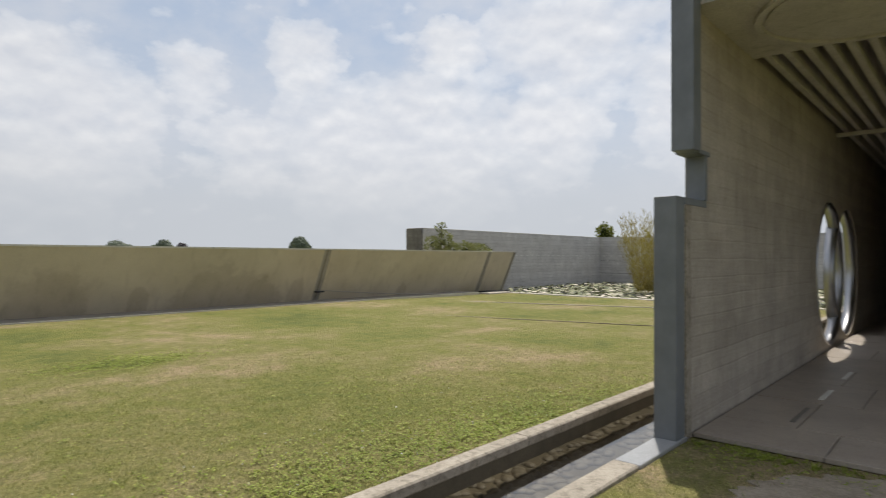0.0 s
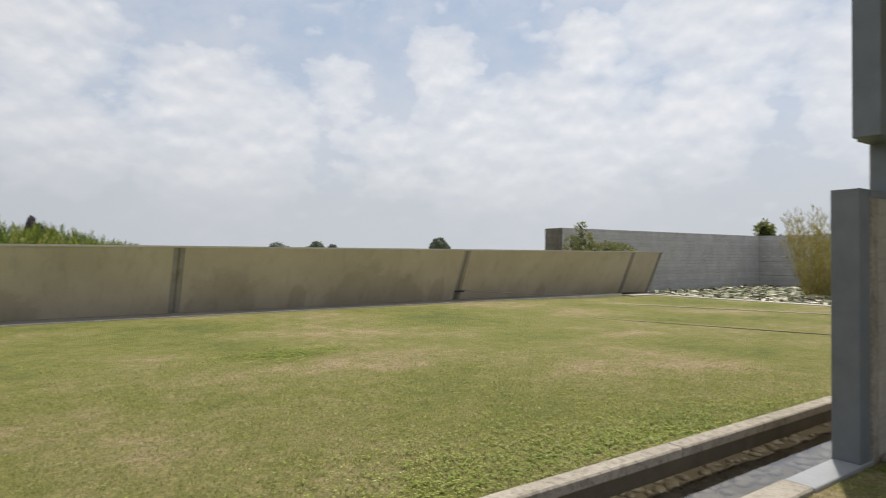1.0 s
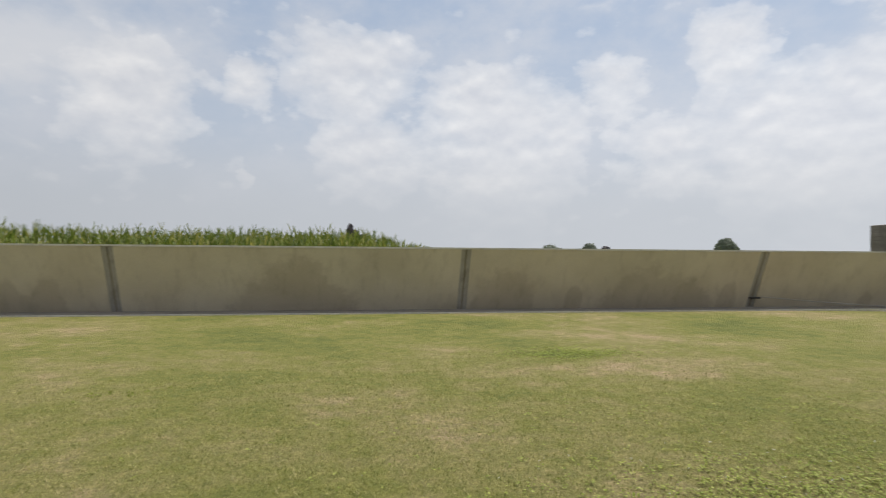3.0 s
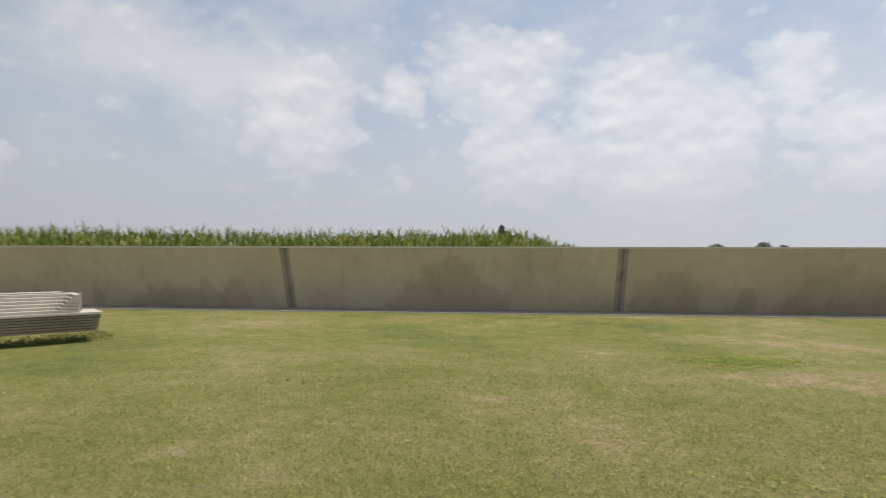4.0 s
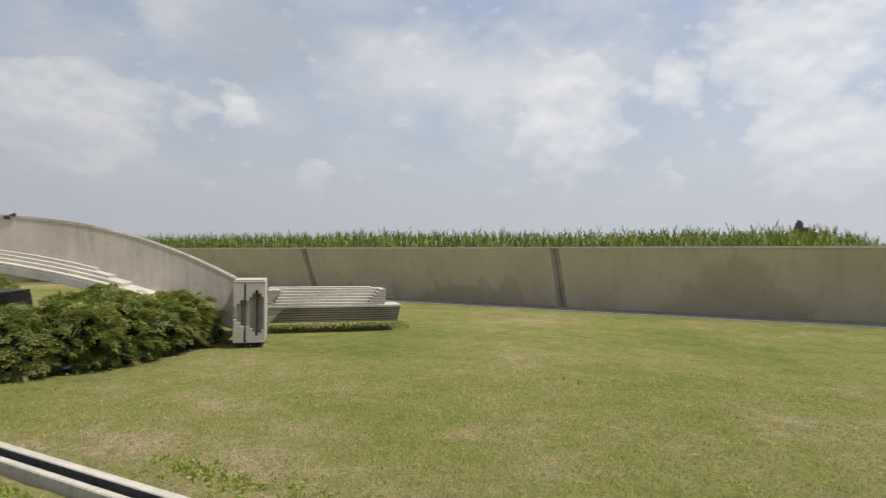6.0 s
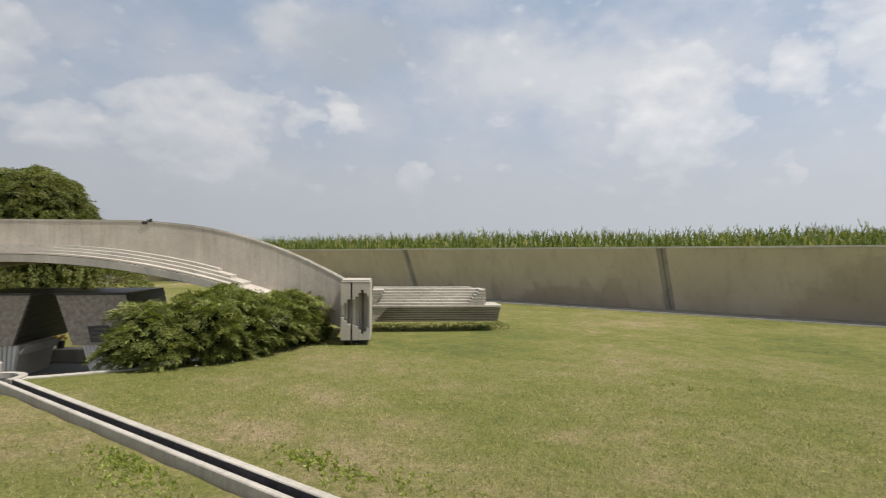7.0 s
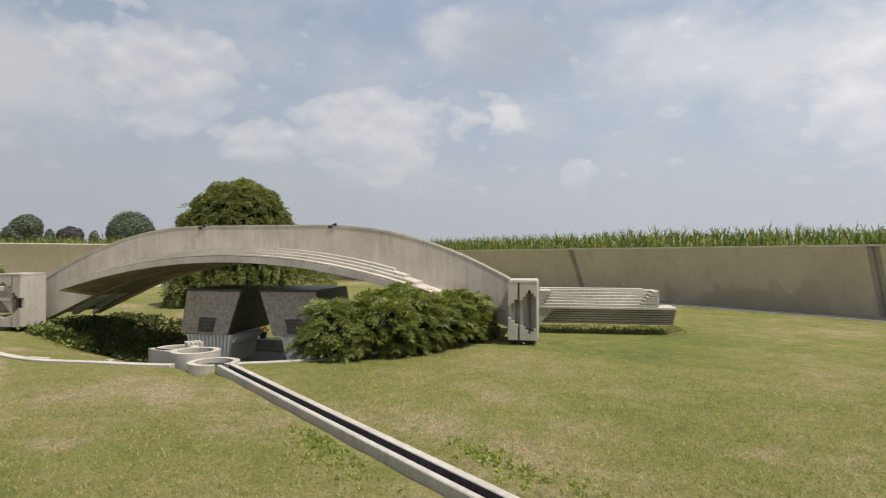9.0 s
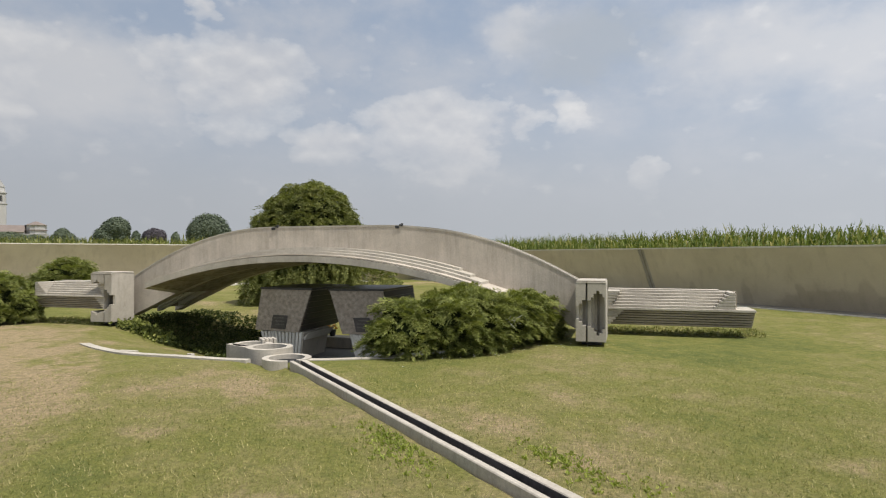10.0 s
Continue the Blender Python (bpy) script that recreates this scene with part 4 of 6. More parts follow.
def build_arch():
    arch = empty("arch_bridge", "broad weathered grey concrete arch bridging two tombs", "arch", ARCH)
    ss = [i * 0.1 for i in range(-50, 49)]
    inner = [s for s in ss if abs(s) < 3.75]
    foot = [(4.8, leg_z(4.8)), (3.78, leg_z(3.78))] + [(s, vault_low(s) + 0.01) for s in reversed(inner)] + [(-3.78, leg_z(3.78)), (-5.0, leg_z(4.9))]
    back = 1.36
    for w0 in (0.0, back):
        drop = 0.1 if w0 else 0.0
        part("fascia", prism(bmesh.new(), [(s, arch_top(s) - 0.03 - drop) for s in ss] + foot, xz, w0, w0 + 0.24), M_ARCH, arch)
        for lift, a, b in ((0.0, -0.008, 0.13), (0.012, 0.145, 0.24)):
            part("coping", curved(lambda s: arch_top(s) - 0.03 - drop, lambda s: arch_top(s) + lift - drop, -4.95, 4.8, 96, w0 + a, w0 + b), M_PALE, arch, "pale coping strip along the arch")
    # forward shelf with stepped ledges on top
    wide = [-3.78 + 7.56 * i / 60 for i in range(61)]
    part("shelf", shelf_slab(bmesh.new(), wide, shelf_low, vault_low, -0.9, -0.002, 0.115), M_PALE, arch, "curved shelf below the fascia")
    bm = bmesh.new()
    rows = [[bm.verts.new(q) for q in ((k, -0.87, shelf_low(k) - 0.006), (k, -0.004, vault_low(k) - 0.006), (k, -0.004, vault_low(k) - 0.001), (k, -0.87, shelf_low(k) - 0.001))] for k in wide[1:-1]]
    for a, b in zip(rows[:-1], rows[1:]):
        for j in range(4):
            bm.faces.new((a[j], a[(j + 1) % 4], b[(j + 1) % 4], b[j]))
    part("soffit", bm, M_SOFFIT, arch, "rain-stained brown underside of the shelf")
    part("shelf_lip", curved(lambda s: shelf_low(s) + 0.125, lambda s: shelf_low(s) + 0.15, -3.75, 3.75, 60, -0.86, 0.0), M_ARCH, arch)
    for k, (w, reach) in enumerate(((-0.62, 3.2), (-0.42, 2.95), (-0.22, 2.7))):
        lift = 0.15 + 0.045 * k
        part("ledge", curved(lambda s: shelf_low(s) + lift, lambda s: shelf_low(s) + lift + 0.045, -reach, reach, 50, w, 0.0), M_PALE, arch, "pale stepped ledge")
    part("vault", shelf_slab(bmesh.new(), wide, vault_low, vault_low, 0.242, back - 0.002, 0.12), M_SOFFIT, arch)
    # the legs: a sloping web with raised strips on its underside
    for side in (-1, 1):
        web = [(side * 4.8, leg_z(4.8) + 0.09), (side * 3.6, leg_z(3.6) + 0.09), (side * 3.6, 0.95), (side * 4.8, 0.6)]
        # web takes a darker colour for the shade between the strips
        part("leg_web", prism(bmesh.new(), web, xz, 0.242, back - 0.002), M_UNDER, arch, "underside of the leg coloured dark for shade")
        # strips take the whiter stone colour to stand in for light on them
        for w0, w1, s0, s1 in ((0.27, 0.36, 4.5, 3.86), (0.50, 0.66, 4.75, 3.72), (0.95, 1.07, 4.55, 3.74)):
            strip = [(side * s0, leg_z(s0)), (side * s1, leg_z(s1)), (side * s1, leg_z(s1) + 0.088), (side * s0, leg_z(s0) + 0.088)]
            part("leg_rib", prism(bmesh.new(), strip, xz, w0, w1), M_WHITE, arch, "leg strip coloured white for the light on it")
    for s in (-1.36, 1.38):
        lamp = part("bracket_lamp", boxed(s - 0.035, s + 0.05, -0.025, 0.10, 2.02, 2.075, 0.008), M_BLACK, arch, "small dark bracket lamp")
        part("arm", boxed(s + 0.05, s + 0.11, -0.02, 0.0, 2.075, 2.10), M_BLACK, lamp)
        part("head", boxed(s + 0.09, s + 0.13, -0.025, 0.01, 2.06, 2.12, 0.006), M_BLACK, lamp)


build_arch()

# strips of the stepped relief on a pier: width, top, bottom and depth of the recess
RELIEF_A = ((0.06, 0.66, 0.39, 0.05), (0.06, 0.71, 0.34, 0.08), (0.065, 0.765, 0.28, 0.11))
RELIEF_B = ((0.065, 0.76, 0.27, 0.06), (0.05, 0.81, 0.24, 0.09), (0.05, 0.87, 0.18, 0.12), (0.05, 0.92, 0.12, 0.17), (0.06, 0.87, 0.16, 0.13), (0.04, 0.815, 0.23, 0.09), (0.025, 0.2, 0.199, 0.0))


# the outer slab of the far pier is cut away where the trough runs into it
RELIEF_OPEN = ((0.065, 0.90, 0.24, 0.34), (0.05, 0.90, 0.22, 0.34), (0.05, 0.93, 0.20, 0.34), (0.05, 0.975, 0.17, 0.34), (0.06, 0.93, 0.20, 0.34), (0.04, 0.90, 0.22, 0.34), (0.025, 0.90, 0.24, 0.34))


def relief_slab(pier, s0, strips, sgn, scale, w0, w1, rise):
    """Upright strips side by side, each with its own recess in the front."""
    s = s0
    for width, hi, lo, deep in strips:
        e = s + sgn * width * scale
        a, b = min(s, e), max(s, e)
        outline = [(w0, 0.09), (w1, 0.09), (w1, 1.039 + rise), (w0, 1.039 + rise)]
        if hi - lo > 0.1:
            back = min(w0 + deep * 2.0, w1 - 0.04)
            outline += [(w0, hi), (back, hi), (back, 0.07 + lo), (w0, 0.07 + lo)]
        part("relief_strip", prism(bmesh.new(), outline, yz, a, b), M_PALE, pier)
        s = e
    return s


def build_pier(sgn, scale, outer, start=4.83, rise=0.0, w1=0.10):
    pier = empty("arch_pier", "pale concrete pier with stepped relief at the foot of the arch", "pier", ARCH, "arch piers")
    w0 = -0.80
    s = relief_slab(pier, sgn * start, RELIEF_A, sgn, scale, w0, w1, rise)
    part("joint", boxed(min(s, s + sgn * 0.03), max(s, s + sgn * 0.03), w0 + 0.12, w1 - 0.02, 0.05, 1.04 + rise), M_JOINT, pier, "dark open joint")
    e = relief_slab(pier, s + sgn * 0.03, outer, sgn, scale, w0, w1, rise)
    a, b = min(sgn * start, e), max(sgn * start, e)
    part("cap", boxed(a, b, w0 - 0.004, w1, 1.042 + rise, 1.062 + rise, 0.004), M_PALE, pier)
    part("cap", boxed(a + 0.01, b - 0.01, w0 + 0.02, w1, 1.066 + rise, 1.087 + rise, 0.004), M_PALE, pier)
    # black colour here draws the shadow gap under the pier
    part("footing", boxed(a + 0.08, b - 0.08, w0 + 0.28, w1 - 0.05, -0.2, 0.09), M_BLACK, pier, "recessed footing coloured black for shadow")
    return e


build_pier(1, 0.86, RELIEF_B)
build_pier(-1, 0.99, RELIEF_OPEN, 4.74, 0.06, -0.19)


def build_bench(sgn, s0, w0, size=1.0):
    """Planter trough beside the pier: rows stepped back towards the top and, below a lip, towards the foot."""
    b = empty("stepped_trough", "stepped pale concrete planter trough reaching out from the pier", "planter", ARCH, "planter troughs")
    w1 = w0 + 0.72

    def row(name, a, e, front, z0, z1, mat, label="", back=None):
        a, e = s0 + sgn * a * size, s0 + sgn * e * size
        z0, z1 = 1.5 - (1.5 - z0) * size, 1.5 - (1.5 - z1) * size
        part(name, boxed(min(a, e), max(a, e), front, w1 if back is None else back, z0, z1, 0.007), mat, b, label)
    for k in range(6):
        z = 0.655 + k * 0.044
        start, stop = 0.06 + 0.028 * k, 1.60 + 0.045 * k
        row("step", start, stop, w0 + 0.03 + 0.075 * k, z, z + 0.043, M_PALE, back=w1 - 0.03)
        row("cheek", 0.0, start - 0.003, w0 + 0.02, z, z + 0.043, M_PALE)
        row("end_step", stop + 0.003, 1.92, w0 + 0.02, z, z + 0.043, M_PALE)
    row("cap", 0.0, 1.74, w0 + 0.5, 0.920, 0.94, M_PALE, back=w1 - 0.04)
    row("lip", 0.0, 2.2, w0, 0.612, 0.654, M_PALE)
    for k in range(6):
        z = 0.572 - k * 0.041
        start = 0.25 - 0.04 * k
        row("under_step", start, 2.19 - 0.006 * k, w0 + 0.03 + 0.014 * k, z, z + 0.033, M_UNDER, "dark brown undercut", back=w1 - 0.03 - 0.02 * k)
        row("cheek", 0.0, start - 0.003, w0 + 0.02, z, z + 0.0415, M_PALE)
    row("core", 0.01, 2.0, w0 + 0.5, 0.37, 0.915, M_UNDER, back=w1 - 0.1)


build_bench(1, 5.29, 0.9, 1.154)
build_bench(-1, -4.97, -0.78, 1.013)

# ---- tombs in the pit ----


def build_tomb(mirror, inner):
    def P(s, w, z):
        return (mirror * s, w, z)
    tomb = empty("tomb", "dark granite tomb leaning inward on a pale ribbed base", "tomb", ARCH, "tombs under the arch")
    w0, w1 = -0.5, 1.12
    bm = hexa(bmesh.new(), [P(-1.44, w0, 0.02), P(-0.47, w0, 0.0), P(-0.2, w0, 0.82), P(-1.30, w0, 0.83)],
              [P(-1.44, w1, 0.02), P(-0.47, w1, 0.0), P(-0.2, w1, 0.82), P(-1.30, w1, 0.83)])
    part("body", bm, M_STONE, tomb, "speckled dark grey granite")
    bm = hexa(bmesh.new(), [P(-1.31, w0 - 0.02, 0.832), P(-0.18, w0 - 0.02, 0.822), P(-0.18, w0 - 0.02, 0.862), P(-1.31, w0 - 0.02, 0.865)],
              [P(-1.31, w1, 0.832), P(-0.18, w1, 0.822), P(-0.18, w1, 0.862), P(-1.31, w1, 0.865)])
    part("lid", bm, M_BLACK, tomb, "black top slab")
    # boards on the sloping inner side, coloured near-black for the shade there
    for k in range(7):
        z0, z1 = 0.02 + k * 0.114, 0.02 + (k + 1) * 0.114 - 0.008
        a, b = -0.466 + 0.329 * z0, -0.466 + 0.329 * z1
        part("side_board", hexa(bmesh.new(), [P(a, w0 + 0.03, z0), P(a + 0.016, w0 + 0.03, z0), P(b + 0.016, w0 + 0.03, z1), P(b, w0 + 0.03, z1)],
             [P(a, w1, z0), P(a + 0.016, w1, z0), P(b + 0.016, w1, z1), P(b, w1, z1)]), M_SLATS, tomb, "board coloured dark for shade")
    # outer boards, added in near-black for the shadow on that side
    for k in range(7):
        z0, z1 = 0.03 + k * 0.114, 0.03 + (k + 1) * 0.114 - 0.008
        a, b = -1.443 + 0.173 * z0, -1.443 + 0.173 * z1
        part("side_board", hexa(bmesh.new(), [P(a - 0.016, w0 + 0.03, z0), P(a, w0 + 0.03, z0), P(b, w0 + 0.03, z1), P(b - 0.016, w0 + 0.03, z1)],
             [P(a - 0.016, w1, z0), P(a, w1, z0), P(b, w1, z1), P(b - 0.016, w1, z1)]), M_SLATS, tomb, "board coloured dark for shade")
    # pale base, narrower at its foot, with thin ribs on its front
    part("base", hexa(bmesh.new(), [P(-1.33, w0 + 0.05, 0.0), P(-inner, w0 + 0.05, 0.0), P(-inner - 0.12, w0 + 0.14, -0.56), P(-1.24, w0 + 0.14, -0.56)],
         [P(-1.33, w1 - 0.52, 0.0), P(-inner, w1 - 0.52, 0.0), P(-inner - 0.12, w1 - 0.52, -0.56), P(-1.24, w1 - 0.52, -0.56)]), M_PALE, tomb, "smooth pale concrete base")
    for k in range(12):
        a, c = -1.33 + k * (1.33 - inner) / 12, -1.24 + k * (1.12 - inner) / 12
        part("rib", hexa(bmesh.new(), [P(a, w0 + 0.02, 0.0), P(a + 0.052, w0 + 0.02, 0.0), P(c + 0.04, w0 + 0.11, -0.56), P(c, w0 + 0.11, -0.56)],
             [P(a, w0 + 0.048, 0.0), P(a + 0.052, w0 + 0.048, 0.0), P(c + 0.04, w0 + 0.138, -0.56), P(c, w0 + 0.138, -0.56)]), M_WHITE, tomb, "white rib")
    if mirror > 0:
        bm = hexa(bmesh.new(), [P(-inner, w0 + 0.02, -0.10), P(-inner + 0.12, w0 + 0.02, 0.0), P(-inner + 0.09, w0 + 0.04, -0.03), P(-inner, w0 + 0.06, -0.16)],
                  [P(-inner, w1 - 0.52, -0.10), P(-inner + 0.12, w1 - 0.52, 0.0), P(-inner + 0.09, w1 - 0.52, -0.03), P(-inner, w1 - 0.52, -0.16)])
        part("flared_lip", bm, M_WHITE, tomb)
    pq = part("plaque", hexa(bmesh.new(), [P(-1.08, w0 - 0.015, 0.06), P(-0.76, w0 - 0.015, 0.05), P(-0.70, w0 - 0.015, 0.32), P(-1.03, w0 - 0.015, 0.33)],
              [P(-1.08, w0 + 0.01, 0.06), P(-0.76, w0 + 0.01, 0.05), P(-0.70, w0 + 0.01, 0.32), P(-1.03, w0 + 0.01, 0.33)]), M_PLAQUE, tomb, "dark metal plaque")
    for k in range(3):
        z = 0.26 - k * 0.065
        sx = -1.0 + 0.012 * k
        bm = hexa(bmesh.new(), [P(sx, w0 - 0.019, z), P(sx + 0.2, w0 - 0.019, z), P(sx + 0.2, w0 - 0.019, z + 0.022), P(sx, w0 - 0.019, z + 0.022)],
                  [P(sx, w0 - 0.012, z), P(sx + 0.2, w0 - 0.012, z), P(sx + 0.2, w0 - 0.012, z + 0.022), P(sx, w0 - 0.012, z + 0.022)])
        part("lettering_bar", bm, M_LETTER, pq)


build_tomb(1, 0.38)
build_tomb(-1, 0.60)


def build_pit():
    pit = empty("pit_kerb", "curved pale concrete kerb round the sunken tomb floor", "kerb", ARCH, kind="structure")
    # angles from the front of the arch, counted to the right
    def strip(a0, a1, r0, r1, z0, z1, n=40, off=0.0):
        return band(bmesh.new(), (0, 0), r0, r1, z0, z1, a0 - 90, a1 - 90, n, lambda a: pit_edge(((a + 90 + 180) % 360) - 180) + off)
    for a, b in ((-47, -30), (-30, -14), (-14, -4), (-4, 8), (21, 34), (34, 47)):
        part("kerb_stone", strip(a + 0.06, b - 0.06, -0.07, 0.07, -0.7, 0.018, 14), M_PALE, pit)
    part("inner_kerb", band(bmesh.new(), (0, 0), 3.54, 3.62, -0.6, 0.005, -122, -117.5, 8, lambda a: 0.34 * smooth(-112, -127, a)), M_PALE, pit)
    part("curl", band(bmesh.new(), (-0.82, -3.2), 0.08, 0.125, -0.6, -0.02, -100, 120, 14), M_PALE, pit)
    bm = bmesh.new()
    pts = [(3.5 * math.sin(radians(a)), -3.5 * math.cos(radians(a))) for a in range(-40, 91, 5)] + [(3.2, 1.4), (-1.9, 1.4), (-2.0, -2.2)]
    prism(bm, pts, xy, -0.7, -0.545)
    part("pit_floor", bm, M_PITFLOOR, pit, "dark paving in the pit")
    part("pit_step", boxed(-1.0, 0.5, 1.15, 1.5, -0.56, -0.31, 0.01), M_PALE, pit)
    vase = empty("flower_pot", "small pot of orange and yellow flowers on the step", "flower pot", ARCH @ Matrix.Translation((-0.68, 1.32, -0.31)))
    bm = bmesh.new()
    bmesh.ops.create_cone(bm, cap_ends=True, segments=16, radius1=0.06, radius2=0.085, depth=0.14, matrix=Matrix.Translation((0, 0, 0.07)))
    part("pot", bm, M_BLACK, vase)
    rng = random.Random(4)
    for k in range(14):
        bm = bmesh.new()
        bmesh.ops.create_icosphere(bm, subdivisions=1, radius=rng.uniform(0.02, 0.035), matrix=Matrix.Translation((rng.uniform(-0.11, 0.11), rng.uniform(-0.09, 0.09), 0.16 + rng.uniform(0, 0.08))))
        part("blossom", bm, M_FLOWER, vase)


build_pit()

# ---- planting ----


def leaf_fans(rng, centres, normals, size, per, spread, flat=0.5):
    """Small pointed leaves in fans round each centre, leaning along its normal. Returns points and faces."""
    n = len(centres)
    c = np.repeat(centres, per, axis=0)
    d = np.repeat(normals, per, axis=0) + rng.normal(0, spread, (n * per, 3))
    d /= np.linalg.norm(d, axis=1)[:, None] + 1e-9
    side = np.cross(d, rng.normal(0, 1, (n * per, 3)))
    side /= np.linalg.norm(side, axis=1)[:, None] + 1e-9
    ln = size * rng.uniform(0.6, 1.4, (n * per, 1))
    wd = ln * 0.5 * flat
    a = c + rng.normal(0, size * 0.25, c.shape)
    mid = a + d * ln * 0.5
    tip = a + d * ln
    v = np.empty((n * per, 4, 3))
    v[:, 0], v[:, 1], v[:, 2], v[:, 3] = a, mid + side * wd, tip, mid - side * wd
    f = np.arange(n * per * 4).reshape(-1, 4)
    return v.reshape(-1, 3), f


def blob_points(rng, lobes, n, ruffle=0.16, base=0.0):
    """Points and outward normals over a group of lobes (x, y, z, rx, ry, rz), the inner ones dropped."""
    w = np.array([l[3] * l[4] + l[3] * l[5] for l in lobes])
    pick = rng.choice(len(lobes), n, p=w / w.sum())
    L = np.array(lobes)[pick]
    d = rng.normal(0, 1, (n, 3))
    d /= np.linalg.norm(d, axis=1)[:, None]
    r = 1 + ruffle * rng.normal(0, 1, (n, 1)) * 0.6 - 0.12 * rng.random((n, 1))
    p = L[:, :3] + d * L[:, 3:] * r
    keep = p[:, 2] > base
    for l in lobes:
        q = (p - np.array(l[:3])) / np.array(l[3:])
        keep &= (q ** 2).sum(1) > 0.62
    nrm = d / L[:, 3:]
    nrm /= np.linalg.norm(nrm, axis=1)[:, None]
    return p[keep], nrm[keep]


def leaf_shell(rng, p, d, size, tilt=0.4):
    """Leaves that lie along the surface of a crown, each tilted a little. Returns points and faces."""
    n = len(p)
    up = d + rng.normal(0, tilt, (n, 3))
    up /= np.linalg.norm(up, axis=1)[:, None] + 1e-9
    a = np.cross(up, rng.normal(0, 1, (n, 3)))
    a /= np.linalg.norm(a, axis=1)[:, None] + 1e-9
    b = np.cross(up, a)
    ln = size * rng.uniform(0.6, 1.4, (n, 1))
    v = np.stack([p - a * ln, p + b * ln * 0.6, p + a * ln, p - b * ln * 0.6], 1)
    return v.reshape(-1, 3), np.arange(n * 4).reshape(-1, 4)


def plumes(rng, c, axis, length, width, thick, leaves, leaf, droop=0.5, tilt=0.35, slim=0.16):
    """Drooping plumes: each a flat, domed tuft of small leaves laid along its axis. Returns points and faces."""
    n = len(c)
    axis = axis / (np.linalg.norm(axis, axis=1)[:, None] + 1e-9)
    b = np.cross(axis, np.array([0.0, 0.0, 1.0]) + rng.normal(0, 0.25, (n, 3)))
    b /= np.linalg.norm(b, axis=1)[:, None] + 1e-9
    up = np.cross(b, axis)
    up *= np.where(up[:, 2:] < 0, -1.0, 1.0)
    size = rng.uniform(0.65, 1.3, (n, 1))
    C, A, B, U, S = (np.repeat(q, leaves, axis=0) for q in (c, axis, b, up, size))
    m = n * leaves
    r, th = np.sqrt(rng.random((m, 1))), rng.uniform(0, 2 * math.pi, (m, 1))
    u, w = r * np.cos(th), r * np.sin(th)
    # the tip narrows to a point
    w = w * (1 - 0.55 * np.maximum(u, 0))
    p = C + S * (A * length * u + B * width * w + U * thick * (1 - r * r) * rng.uniform(0.5, 1.1, (m, 1)))
    p[:, 2] -= (droop * length * S * ((u + 1) * 0.5) ** 2)[:, 0]
    d = A * (0.8 + 0.3 * u) + B * w * 0.9 + U * 0.12 + rng.normal(0, tilt, (m, 3))
    d[:, 2] -= 0.35 * droop * (u[:, 0] + 1)
    d /= np.linalg.norm(d, axis=1)[:, None]
    side = np.cross(d, U + rng.normal(0, tilt, (m, 3)))
    side /= np.linalg.norm(side, axis=1)[:, None] + 1e-9
    ln = leaf * rng.uniform(0.6, 1.4, (m, 1))
    v = np.stack([p, p + d * ln * 0.5 + side * ln * slim, p + d * ln, p + d * ln * 0.5 - side * ln * slim], 1)
    return v.reshape(-1, 3), np.arange(m * 4).reshape(-1, 4)


def trunk(bm, pts, r0, r1, seg=7):
    """A tapered limb along points."""
    rows = []
    for i, p in enumerate(pts):
        r = r0 + (r1 - r0) * i / (len(pts) - 1)
        rows.append([bm.verts.new((p[0] + r * math.cos(2 * math.pi * k / seg), p[1] + r * math.sin(2 * math.pi * k / seg), p[2])) for k in range(seg)])
    for i in range(len(rows) - 1):
        for k in range(seg):
            bm.faces.new((rows[i][k], rows[i][(k + 1) % seg], rows[i + 1][(k + 1) % seg], rows[i + 1][k]))
    return bm


def core_mesh(lobes, shrink=0.8):
    bm = bmesh.new()
    for x, y, z, rx, ry, rz in lobes:
        bmesh.ops.create_icosphere(bm, subdivisions=2, radius=1.0, matrix=Matrix.LocRotScale((x, y, z), None, (rx * shrink, ry * shrink, rz * shrink)))
    return bm


def shrub(label, seed, lobes, n, size, mat, group="", spread=0.55, per=5, flat=0.32, heart=0.78, feathery=True, dead=None):
    rng = np.random.default_rng(seed)
    ob = empty("shrub", label, "shrub", pose(0, 0, 0), group)
    if feathery:
        p, d = blob_points(rng, lobes, n, 0.09, 0.03)
        p += d * 0.06 * np.sin(7.0 * p[:, :1] + 5.0 * p[:, 1:2]) * np.cos(9.0 * p[:, 2:])
        axis = d * np.array([1.0, 1.0, 0.2]) + rng.normal(0, 0.45, d.shape) * np.array([1.0, 1.0, 0.4])
        v, f = plumes(rng, p - d * 0.4 * size, axis, size, size * 0.52, size * 0.26, per, size * 0.42, 0.55, 0.3, 0.09)
    else:
        p, d = blob_points(rng, lobes, n, 0.22)
        v, f = leaf_fans(rng, p, d, size, per, spread, flat)
    soup("foliage", v, f, mat, ob)
    if dead:
        # a few bare bleached twigs
        rng2 = random.Random(3)
        for k in range(9):
            a = (dead[0] + rng2.uniform(-0.02, 0.04), dead[1] + rng2.uniform(-0.07, 0.07), dead[2] + rng2.uniform(-0.05, 0.05))
            b = (a[0] + rng2.uniform(0.04, 0.10), a[1] + rng2.uniform(-0.14, 0.14), a[2] + rng2.uniform(-0.08, 0.10))
            part("dead_twig", trunk(bmesh.new(), [a, b], 0.006, 0.003, 4), M_TILE, ob, "bleached bare twig")
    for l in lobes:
        part("heart", core_mesh([l], heart), M_HEART, ob, "solid core coloured dark for inner shade")
    for l in lobes[:4]:
        part("stem", trunk(bmesh.new(), [(l[0], l[1], -0.15), (l[0] + 0.05, l[1], l[2])], 0.04, 0.02), M_BARK, ob)
    return ob


